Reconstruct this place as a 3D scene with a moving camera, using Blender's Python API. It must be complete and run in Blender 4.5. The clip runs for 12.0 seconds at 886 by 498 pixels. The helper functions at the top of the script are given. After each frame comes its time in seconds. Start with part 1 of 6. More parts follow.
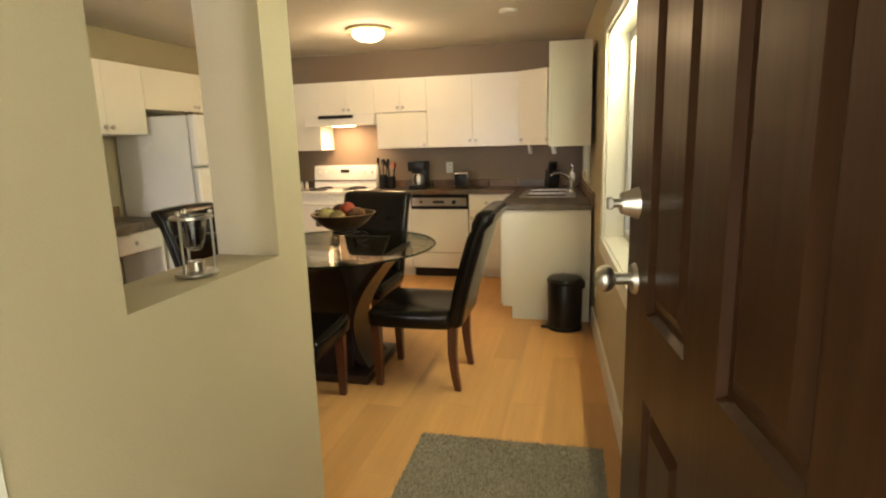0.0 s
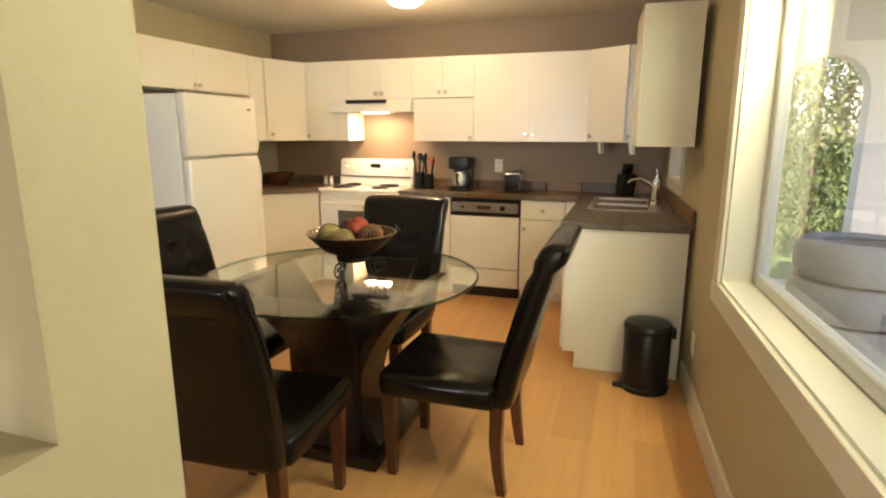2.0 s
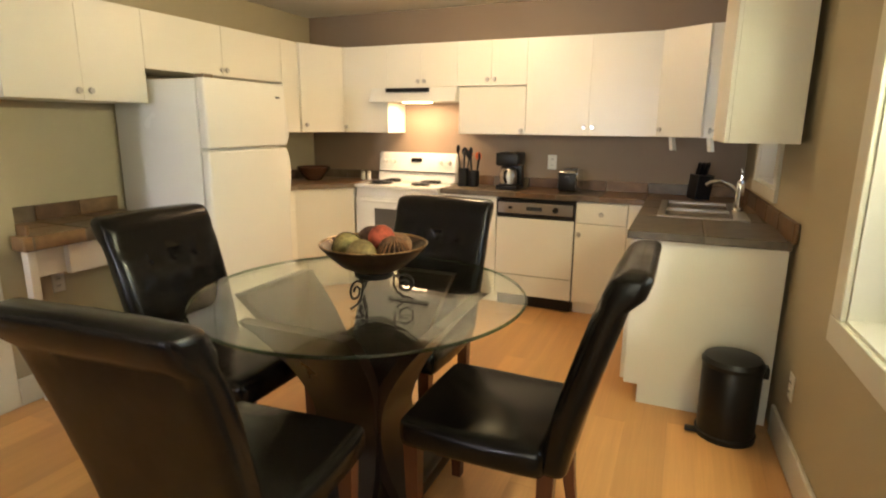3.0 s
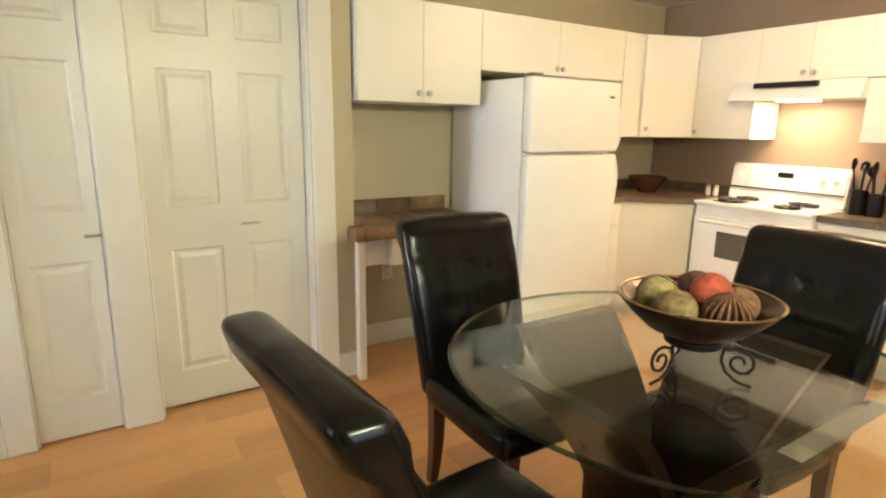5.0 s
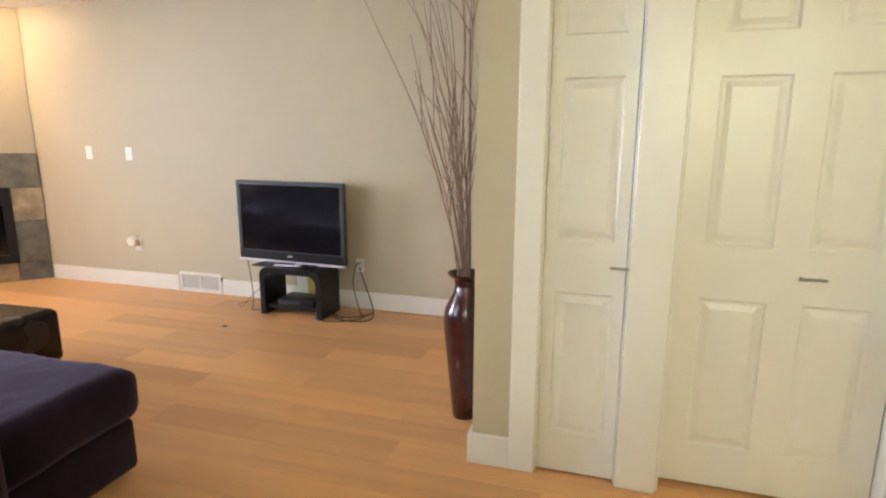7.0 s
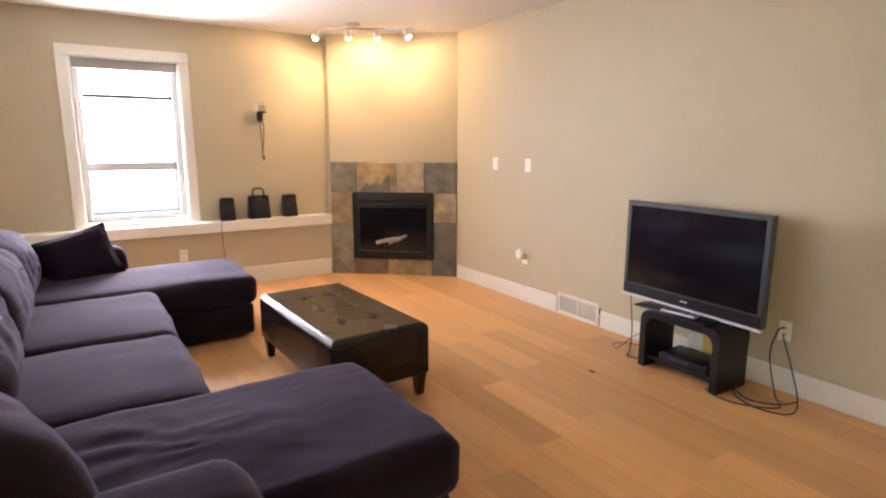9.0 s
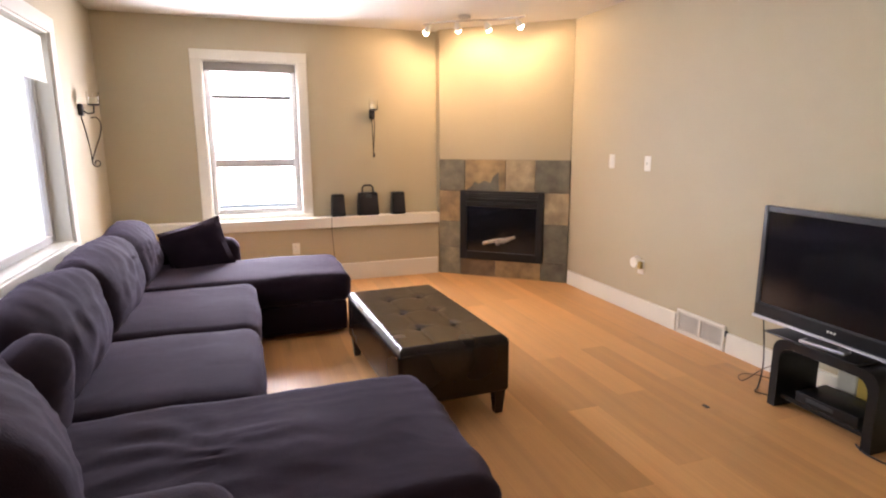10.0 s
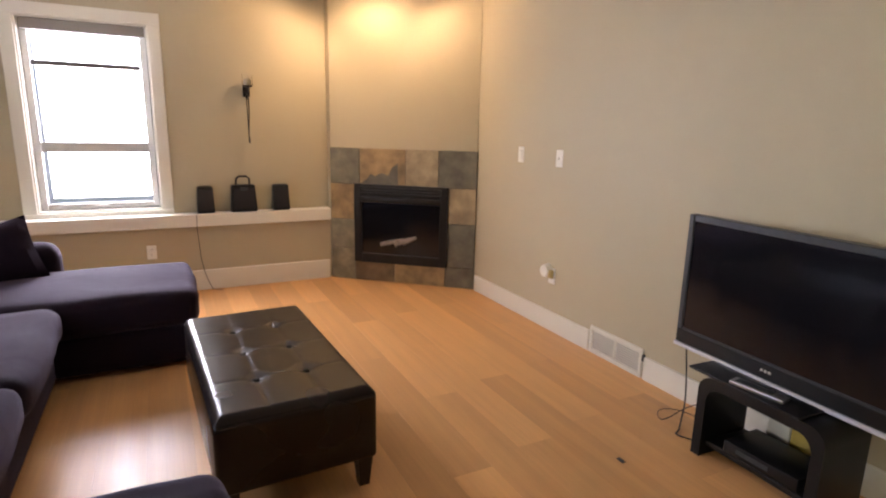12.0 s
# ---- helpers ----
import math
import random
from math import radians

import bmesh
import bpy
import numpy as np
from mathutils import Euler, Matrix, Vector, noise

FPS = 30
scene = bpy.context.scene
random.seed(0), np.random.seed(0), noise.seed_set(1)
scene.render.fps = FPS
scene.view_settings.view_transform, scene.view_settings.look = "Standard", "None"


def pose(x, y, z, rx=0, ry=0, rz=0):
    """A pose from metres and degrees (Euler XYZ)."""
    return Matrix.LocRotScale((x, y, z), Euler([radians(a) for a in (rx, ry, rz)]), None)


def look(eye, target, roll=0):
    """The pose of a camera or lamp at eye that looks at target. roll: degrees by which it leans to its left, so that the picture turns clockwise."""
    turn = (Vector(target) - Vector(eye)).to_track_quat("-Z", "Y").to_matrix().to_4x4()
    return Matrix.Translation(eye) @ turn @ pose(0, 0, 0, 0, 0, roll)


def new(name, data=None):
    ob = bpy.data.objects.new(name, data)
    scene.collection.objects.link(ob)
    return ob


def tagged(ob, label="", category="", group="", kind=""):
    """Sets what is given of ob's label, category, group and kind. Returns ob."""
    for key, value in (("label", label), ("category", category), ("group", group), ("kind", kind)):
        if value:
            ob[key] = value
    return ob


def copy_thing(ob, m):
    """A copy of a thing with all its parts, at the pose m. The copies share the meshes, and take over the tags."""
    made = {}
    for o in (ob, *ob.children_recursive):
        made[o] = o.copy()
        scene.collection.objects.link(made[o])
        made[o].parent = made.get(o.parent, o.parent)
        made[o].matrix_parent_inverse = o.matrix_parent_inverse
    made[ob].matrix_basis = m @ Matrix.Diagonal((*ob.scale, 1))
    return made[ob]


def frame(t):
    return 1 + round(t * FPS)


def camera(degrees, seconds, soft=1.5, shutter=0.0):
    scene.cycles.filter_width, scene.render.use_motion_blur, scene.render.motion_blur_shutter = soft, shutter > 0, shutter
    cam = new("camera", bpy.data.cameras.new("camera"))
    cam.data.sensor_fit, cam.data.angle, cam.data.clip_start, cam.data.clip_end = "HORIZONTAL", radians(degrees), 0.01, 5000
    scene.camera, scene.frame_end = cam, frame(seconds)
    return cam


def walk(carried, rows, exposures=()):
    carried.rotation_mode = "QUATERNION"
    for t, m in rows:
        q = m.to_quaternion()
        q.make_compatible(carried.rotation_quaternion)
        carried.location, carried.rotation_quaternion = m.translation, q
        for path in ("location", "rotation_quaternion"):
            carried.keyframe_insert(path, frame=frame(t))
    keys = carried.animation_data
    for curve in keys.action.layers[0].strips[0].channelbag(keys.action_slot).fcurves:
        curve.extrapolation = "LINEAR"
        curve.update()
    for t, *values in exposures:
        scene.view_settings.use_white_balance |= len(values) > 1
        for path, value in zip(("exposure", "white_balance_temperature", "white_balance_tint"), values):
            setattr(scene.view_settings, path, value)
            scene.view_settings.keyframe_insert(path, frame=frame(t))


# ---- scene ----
cam = camera(77.1, 12.0, soft=2.1)
PATH = [
    (0, (-0.114, 1.425, 1.392), (-0.591, 3.329, 1.01), -1.7),
    (0.5, (-0.155, 1.641, 1.406), (-0.651, 3.54, 1.021), -1.0),
    (1, (-0.234, 1.861, 1.387), (-0.758, 3.754, 1.009), -0.2),
    (1.5, (-0.328, 2.143, 1.381), (-0.897, 4.022, 1.001), -0.8),
    (2, (-0.37, 2.365, 1.408), (-0.988, 4.221, 0.995), -0.0),
    (2.5, (-0.393, 2.617, 1.393), (-1.102, 4.439, 0.972), 0.4),
    (2.7, (-0.446, 2.692, 1.397), (-1.168, 4.507, 0.969), 0.4),
    (4.5, (-0.581, 3.211, 1.393), (-2.022, 4.525, 0.948), 1.1),
    (5, (-0.715, 3.229, 1.389), (-2.359, 4.281, 0.954), 0.9),
    (5.5, (-0.863, 3.22, 1.387), (-2.658, 3.993, 0.961), 1.1),
    (6, (-0.987, 3.234, 1.382), (-2.909, 3.6, 0.97), 1.0),
    (6.5, (-1.12, 3.256, 1.379), (-3.074, 3.109, 0.979), 0.7),
    (7, (-1.289, 3.176, 1.403), (-3.166, 2.611, 1.004), 0.2),
    (7.5, (-1.475, 3.12, 1.41), (-3.188, 2.165, 1.02), 0.0),
    (9.3, (-2.098, 2.72, 1.425), (-3.04, 0.996, 1.052), -0.0),
    (9.5, (-2.169, 2.722, 1.423), (-3.022, 0.951, 1.049), -0.1),
    (10, (-2.354, 2.636, 1.408), (-3.003, 0.782, 1.03), -0.2),
    (10.5, (-2.47, 2.518, 1.408), (-3.001, 0.63, 1.014), -0.2),
    (11, (-2.596, 2.382, 1.401), (-3.104, 0.491, 0.99), -0.1),
    (11.5, (-2.77, 2.241, 1.386), (-3.377, 0.38, 0.975), 0.6),
    (12, (-2.885, 2.075, 1.422), (-3.773, 0.335, 0.997), 1.3),
]
walk(cam, [(t, look(eye, target, roll)) for t, eye, target, roll in PATH], [(0.0, 1.42, 7400, 20), (1.5, 1.74, 7100, 21), (2.5, 1.70, 7000, 19), (4.5, 2.03, 6600, 20), (6.5, 2.23, 6120, 20), (7.5, 2.14, 6450, 26), (9.8, 1.9, 6750, 28), (11.0, 1.52, 6800, 29), (11.5, 1.38, 6800, 29), (12.0, 1.48, 6700, 27)])

# ---- world and light ----
world = bpy.data.worlds.new("world")
scene.world = world
world.use_nodes = True
wn = world.node_tree
sky = wn.nodes.new("ShaderNodeTexSky")
sky.sky_type, sky.sun_disc = "NISHITA", False
sky.sun_elevation, sky.sun_rotation = radians(54), radians(214)
wn.nodes["Background"].inputs[1].default_value = 0.15
wn.links.new(sky.outputs[0], wn.nodes["Background"].inputs[0])


def lamp(name, kind, m, energy, colour, **more):
    data = bpy.data.lights.new(name, kind)
    data.energy, data.color = energy, colour
    for key, value in more.items():
        if key == "size":
            data.shape, data.size, data.size_y = "RECTANGLE", value[0], value[1]
        if key == "radius":
            data.shadow_soft_size = value
        if key == "angle":
            data.angle = radians(value)
        if key == "spot":
            data.spot_size, data.spot_blend = radians(value), 0.6
    ob = new(name, data)
    ob.matrix_world = m
    return ob


lamp("sun", "SUN", look((-4, -6, 10), (0, 0, 0)), 5.0, (1.0, 0.95, 0.86), angle=0.6)
# daylight in the openings
lamp("kitchen_window_daylight", "AREA", pose(0.309, 0, 0, 0, 0, 3.26) @ pose(0.165, 4.15, 1.885, 0, 80, 0), 13.0, (0.96, 1.0, 0.62), size=(0.10, 1.35))
lamp("sofa_window_daylight", "AREA", pose(-0.85, -0.95, 1.33, 0, 88, 0), 15, (0.78, 0.88, 1.0), size=(1.6, 4.1))
lamp("tall_window_daylight", "AREA", pose(-2.45, -3.40, 1.43, 84, 0, 0), 37, (0.84, 0.92, 1.0), size=(0.72, 1.30))
lamp("doorway_daylight", "AREA", pose(-0.25, 1.12, 1.30, 100, 0, 16), 6.2, (0.97, 1.0, 0.74), size=(0.95, 1.9))
# lamps that the place has
lamp("ceiling_light_bulb", "POINT", pose(-1.88, 6.10, 2.17), 5.6, (1.0, 0.76, 0.44), radius=0.06)
lamp("hood_bulb", "AREA", look((-2.58, 7.06, 1.562), (-2.58, 7.1, 0.9)), 2.6, (1.0, 0.72, 0.42), size=(0.25, 0.1))
for eye, aim in (((-4.07, -2.58, 2.43), (-3.6, -3.0, 1.5)), ((-4.31, -2.42, 2.43), (-4.6, -2.75, 1.75)), ((-4.50, -2.26, 2.43), (-4.9, -2.5, 1.8)), ((-4.72, -2.08, 2.43), (-5.3, -2.0, 1.6))):
    lamp("track_bulb", "SPOT", look(eye, aim), 9, (1.0, 0.72, 0.40), radius=0.03, spot=150)


# ---- materials ----
def material(name, colour, rough=0.5, metal=0.0, grain=0.0, scale=20.0, bump=0.0, blotch=0.0, blotch_scale=1.5, coat=0.0, stretch=(1, 1, 1), rand=0.0, sheen=0.0, spec=0.5, wrinkle=0.0):
    """A node material: a base colour varied at two scales, with fine relief."""
    m = bpy.data.materials.new(name)
    m.use_nodes = True
    t = m.node_tree
    n, link = t.nodes, t.links.new
    b = n["Principled BSDF"]
    b.inputs["Base Color"].default_value = (*colour, 1)
    b.inputs["Roughness"].default_value = rough
    b.inputs["Metallic"].default_value = metal
    b.inputs["Coat Weight"].default_value = coat
    b.inputs["Sheen Weight"].default_value = sheen
    b.inputs["Specular IOR Level"].default_value = spec
    co = n.new("ShaderNodeTexCoord")
    mp = n.new("ShaderNodeMapping")
    mp.inputs["Scale"].default_value = stretch
    link(co.outputs["Object"], mp.inputs["Vector"])
    if rand:
        who = n.new("ShaderNodeObjectInfo")
        shift = n.new("ShaderNodeVectorMath")
        shift.operation = "SCALE"
        shift.inputs[0].default_value = (31.0, 17.0, 53.0)
        link(who.outputs["Random"], shift.inputs["Scale"])
        link(shift.outputs[0], mp.inputs["Location"])
    fine = n.new("ShaderNodeTexNoise")
    fine.inputs["Scale"].default_value, fine.inputs["Detail"].default_value = scale, 6
    link(mp.outputs[0], fine.inputs["Vector"])
    wide = n.new("ShaderNodeTexNoise")
    wide.inputs["Scale"].default_value, wide.inputs["Detail"].default_value = blotch_scale, 3
    link(mp.outputs[0], wide.inputs["Vector"])
    total = None
    for src, amount in ((fine.outputs["Fac"], grain), (wide.outputs["Fac"], blotch)):
        if amount:
            r = n.new("ShaderNodeMapRange")
            r.inputs[1].default_value, r.inputs[2].default_value = 0.25, 0.75
            r.inputs[3].default_value, r.inputs[4].default_value = 1 - amount, 1 + amount
            link(src, r.inputs[0])
            if total is None:
                total = r.outputs[0]
            else:
                mul = n.new("ShaderNodeMath")
                mul.operation = "MULTIPLY"
                link(total, mul.inputs[0]), link(r.outputs[0], mul.inputs[1])
                total = mul.outputs[0]
    if rand:
        info = n.new("ShaderNodeObjectInfo")
        r = n.new("ShaderNodeMapRange")
        r.inputs[3].default_value, r.inputs[4].default_value = 1 - rand, 1 + rand
        link(info.outputs["Random"], r.inputs[0])
        if total is None:
            total = r.outputs[0]
        else:
            mul = n.new("ShaderNodeMath")
            mul.operation = "MULTIPLY"
            link(total, mul.inputs[0]), link(r.outputs[0], mul.inputs[1])
            total = mul.outputs[0]
    if total is not None:
        hsv = n.new("ShaderNodeHueSaturation")
        hsv.inputs["Color"].default_value = (*colour, 1)
        link(total, hsv.inputs["Value"])
        link(hsv.outputs[0], b.inputs["Base Color"])
    if grain or blotch:
        rr = n.new("ShaderNodeMapRange")
        rr.inputs[3].default_value, rr.inputs[4].default_value = max(rough - 0.08, 0.02), min(rough + 0.08, 1)
        link(wide.outputs["Fac"], rr.inputs[0])
        link(rr.outputs[0], b.inputs["Roughness"])
    if bump:
        bp = n.new("ShaderNodeBump")
        bp.inputs["Strength"].default_value, bp.inputs["Distance"].default_value = bump, 0.004
        link(fine.outputs["Fac"], bp.inputs["Height"])
        link(bp.outputs[0], b.inputs["Normal"])
    if wrinkle:
        crease = n.new("ShaderNodeTexNoise")
        crease.inputs["Scale"].default_value, crease.inputs["Detail"].default_value, crease.inputs["Distortion"].default_value = 4.0, 3, 0.6
        link(mp.outputs[0], crease.inputs["Vector"])
        wb = n.new("ShaderNodeBump")
        wb.inputs["Strength"].default_value, wb.inputs["Distance"].default_value = wrinkle, 0.03
        link(crease.outputs["Fac"], wb.inputs["Height"])
        link(bp.outputs[0], wb.inputs["Normal"])
        link(wb.outputs[0], b.inputs["Normal"])
    return m


def glass_material(name, tint=(1, 1, 1), rough=0.0, ior=1.45):
    m = bpy.data.materials.new(name)
    m.use_nodes = True
    b = m.node_tree.nodes["Principled BSDF"]
    b.inputs["Base Color"].default_value = (*tint, 1)
    b.inputs["Roughness"].default_value, b.inputs["IOR"].default_value = rough, ior
    b.inputs["Transmission Weight"].default_value = 1
    return m


def sheet_glass(name, tint):
    """Plate glass: clear with a tint, and a mirror gloss that grows at grazing angles."""
    m = bpy.data.materials.new(name)
    m.use_nodes = True
    n, link = m.node_tree.nodes, m.node_tree.links.new
    n.remove(n["Principled BSDF"])
    clear, gloss, mix, weight = n.new("ShaderNodeBsdfTransparent"), n.new("ShaderNodeBsdfGlossy"), n.new("ShaderNodeMixShader"), n.new("ShaderNodeLayerWeight")
    clear.inputs["Color"].default_value = (*tint, 1)
    gloss.inputs["Roughness"].default_value, weight.inputs["Blend"].default_value = 0.01, 0.5
    power, scale = n.new("ShaderNodeMath"), n.new("ShaderNodeMath")
    power.operation, scale.operation = "POWER", "MULTIPLY_ADD"
    power.inputs[1].default_value, scale.inputs[1].default_value, scale.inputs[2].default_value = 5.0, 0.955, 0.045
    link(weight.outputs["Facing"], power.inputs[0]), link(power.outputs[0], scale.inputs[0]), link(scale.outputs[0], mix.inputs[0])
    link(clear.outputs[0], mix.inputs[1]), link(gloss.outputs[0], mix.inputs[2])
    link(mix.outputs[0], n["Material Output"].inputs["Surface"])
    return m


def glow(name, colour, strength):
    m = bpy.data.materials.new(name)
    m.use_nodes = True
    b = m.node_tree.nodes["Principled BSDF"]
    b.inputs["Base Color"].default_value = (*colour, 1)
    b.inputs["Emission Color"].default_value = (*colour, 1)
    b.inputs["Emission Strength"].default_value = strength
    return m


WALL = material("taupe_wall_paint", (0.45, 0.388, 0.262), 0.6, grain=0.02, scale=180, bump=0.12, blotch=0.03, blotch_scale=0.8)
ACCENT = material("mushroom_wall_paint", (0.25, 0.185, 0.13), 0.6, grain=0.02, scale=180, bump=0.12, blotch=0.03)
CEIL = material("ceiling_paint", (0.72, 0.69, 0.62), 0.8, grain=0.04, scale=120, bump=0.3)
TRIM = material("white_trim_paint", (0.69, 0.665, 0.585), 0.35, grain=0.01, scale=60, blotch=0.02)
CAB = material("white_melamine", (0.80, 0.77, 0.68), 0.32, grain=0.01, scale=90, blotch=0.015)
APPL = material("white_enamel", (0.80, 0.79, 0.74), 0.25, grain=0.01, scale=150, bump=0.05, blotch=0.01, coat=0.3)
OAK = material("oak_laminate", (0.605, 0.326, 0.131), 0.36, spec=0.24, grain=0.05, scale=12, blotch=0.09, blotch_scale=1.6, stretch=(10, 0.3, 1), rand=0.12)
JOINT = material("floor_joint", (0.46, 0.25, 0.11), 0.7, grain=0.1)
DOORWOOD = material("dark_brown_door", (0.031, 0.013, 0.006), 0.32, spec=0.16, grain=0.25, scale=7, blotch=0.12, stretch=(6, 6, 0.5), bump=0.1)
LEATHER = material("dark_brown_leather", (0.0045, 0.0034, 0.003), 0.23, spec=0.28, wrinkle=0.08, grain=0.08, scale=280, bump=0.05, blotch=0.04, blotch_scale=9)
ESPRESSO = material("espresso_wood", (0.013, 0.005, 0.003), 0.3, grain=0.2, scale=6, blotch=0.15, stretch=(5, 5, 0.6))
GLOSSLEATHER = material("glossy_brown_leather", (0.009, 0.004, 0.003), 0.25, spec=0.4, grain=0.12, scale=200, bump=0.04)
LEGWOOD = material("cherry_wood", (0.085, 0.024, 0.010), 0.3, grain=0.25, scale=8, blotch=0.15, stretch=(6, 6, 0.6))
FABRIC = material("plum_brown_microfibre", (0.0122, 0.0068, 0.0112), 0.9, wrinkle=0.22, spec=0.08, grain=0.14, scale=240, bump=0.35, blotch=0.16, blotch_scale=3, sheen=0.16)
FABRIC.node_tree.nodes["Principled BSDF"].inputs["Sheen Tint"].default_value = (0.74, 0.64, 0.90, 1)
STEEL = material("brushed_nickel", (0.55, 0.53, 0.50), 0.3, 1.0, grain=0.05, scale=80)
CHROME = material("chrome", (0.75, 0.75, 0.75), 0.12, 1.0)
IRON = material("black_iron", (0.02, 0.018, 0.017), 0.45, 0.6, grain=0.2, scale=60, bump=0.2)
BLACK = material("black_plastic", (0.008, 0.008, 0.0085), 0.35, spec=0.35, grain=0.1, scale=90)
BLACKGLOSS = material("black_screen", (0.006, 0.006, 0.008), 0.12, blotch=0.05)
GREYPL = material("grey_plastic", (0.040, 0.046, 0.052), 0.35, 0.2, grain=0.05)
WHITEPL = material("white_plastic", (0.75, 0.74, 0.68), 0.4, grain=0.01)
VINYL = material("window_vinyl", (0.50, 0.49, 0.47), 0.4, grain=0.015, scale=60)
GLASS = glass_material("clear_glass")
TABLEGLASS = sheet_glass("table_glass", (0.94, 0.985, 0.945))
GLASSEDGE = sheet_glass("bevelled_glass_edge", (0.42, 0.56, 0.46))
LAMPGLASS = glow("lit_lamp_glass", (1.0, 0.78, 0.48), 4.5)
BULB = glow("lit_bulb", (1.0, 0.80, 0.50), 12.0)
RUG = material("grey_shag", (0.36, 0.32, 0.26), 0.95, grain=0.25, scale=70, bump=1.0, blotch=0.15)
SLATES = [material("slate_" + n, c, 0.5, grain=0.3, scale=11, bump=0.7, blotch=0.35, blotch_scale=6, rand=0.12)
          for n, c in (("ochre", (0.27, 0.185, 0.085)), ("green_grey", (0.19, 0.17, 0.11)), ("rust", (0.19, 0.13, 0.065)), ("grey", (0.13, 0.12, 0.085)), ("sand", (0.34, 0.27, 0.16)))]
GROUT = material("grout", (0.16, 0.13, 0.10), 0.9, grain=0.15, scale=90, bump=0.3)
COUNTERS = [material("counter_" + n, c, 0.38, grain=0.3, scale=14, bump=0.25, blotch=0.3, blotch_scale=5, rand=0.15)
            for n, c in (("brown", (0.13, 0.070, 0.035)), ("grey", (0.105, 0.080, 0.055)), ("tan", (0.19, 0.11, 0.055)))]


# ---- mesh helpers ----
def box(bm, a, b, bevel=0.0, seg=2):
    """A box between two corners, its edges rounded."""
    t = bmesh.new()
    bmesh.ops.create_cube(t, size=1)
    lo, hi = [min(p, q) for p, q in zip(a, b)], [max(p, q) for p, q in zip(a, b)]
    for v in t.verts:
        v.co = Vector([l + (c + 0.5) * (h - l) for l, h, c in zip(lo, hi, v.co)])
    if bevel:
        bmesh.ops.bevel(t, geom=t.edges[:], offset=bevel, segments=seg, affect="EDGES", profile=0.5)
    merge(bm, t)
    return bm


def merge(bm, t, m=None):
    if m is not None:
        t.transform(m)
    me = bpy.data.meshes.new("tmp")
    t.to_mesh(me)
    t.free()
    bm.from_mesh(me)
    bpy.data.meshes.remove(me)


def rod(bm, p, q, r, r2=None, seg=12):
    """A round bar from p to q."""
    t = bmesh.new()
    p, q = Vector(p), Vector(q)
    bmesh.ops.create_cone(t, cap_ends=True, segments=seg, radius1=r, radius2=r if r2 is None else r2, depth=(q - p).length)
    merge(bm, t, Matrix.Translation((p + q) / 2) @ (q - p).to_track_quat("Z", "Y").to_matrix().to_4x4())
    return bm


def lathe(bm, profile, at=(0, 0, 0), seg=32):
    """A turned shape from (radius, height) pairs."""
    rings = []
    for r, z in profile:
        rings.append([bm.verts.new((at[0] + r * math.cos(2 * math.pi * i / seg), at[1] + r * math.sin(2 * math.pi * i / seg), at[2] + z)) for i in range(seg)])
    for a, b in zip(rings, rings[1:]):
        for i in range(seg):
            bm.faces.new((a[i], a[(i + 1) % seg], b[(i + 1) % seg], b[i]))
    bm.faces.new(rings[0][::-1])
    bm.faces.new(rings[-1])
    return bm


def tube(bm, pts, r, seg=8, taper=1.0):
    """A bent round bar through points."""
    pts = [Vector(p) for p in pts]
    rings = []
    up = Vector((0.3, 0.5, 0.8))
    for i, p in enumerate(pts):
        d = (pts[min(i + 1, len(pts) - 1)] - pts[max(i - 1, 0)]).normalized()
        u = d.cross(up).normalized()
        v = d.cross(u)
        k = r * (1 + (taper - 1) * i / (len(pts) - 1))
        rings.append([bm.verts.new(p + k * (math.cos(2 * math.pi * j / seg) * u + math.sin(2 * math.pi * j / seg) * v)) for j in range(seg)])
    for a, b in zip(rings, rings[1:]):
        for j in range(seg):
            bm.faces.new((a[j], a[(j + 1) % seg], b[(j + 1) % seg], b[j]))
    bm.faces.new(rings[0][::-1])
    bm.faces.new(rings[-1])
    return bm


def ring(bm, profile, at=(0, 0, 0), seg=32):
    """A turned ring, closed round its section and open in the middle."""
    lathe(bm, list(profile) + [profile[0]], at, seg)
    bmesh.ops.delete(bm, geom=[f for f in bm.faces if len(f.verts) > 4], context="FACES_ONLY")
    bmesh.ops.remove_doubles(bm, verts=bm.verts[:], dist=1e-6)
    return bm


def smooth_path(pts, steps=6):
    """A soft curve through the points."""
    pts = [Vector(p) for p in pts]
    full = [pts[0], *pts, pts[-1]]
    out = []
    for a, b, c2, d2 in zip(full, full[1:], full[2:], full[3:]):
        for i in range(steps):
            u = i / steps
            out.append(0.5 * (2 * b + (c2 - a) * u + (2 * a - 5 * b + 4 * c2 - d2) * u * u + (3 * b - a - 3 * c2 + d2) * u ** 3))
    return out + [pts[-1]]


def prism(bm, outline, z0, z1):
    """An upright slab from an outline in the plan."""
    lo = [bm.verts.new((x, y, z0)) for x, y in outline]
    hi = [bm.verts.new((x, y, z1)) for x, y in outline]
    k = len(outline)
    for i in range(k):
        bm.faces.new((lo[i], lo[(i + 1) % k], hi[(i + 1) % k], hi[i]))
    bm.faces.new(lo[::-1])
    bm.faces.new(hi)
    return bm


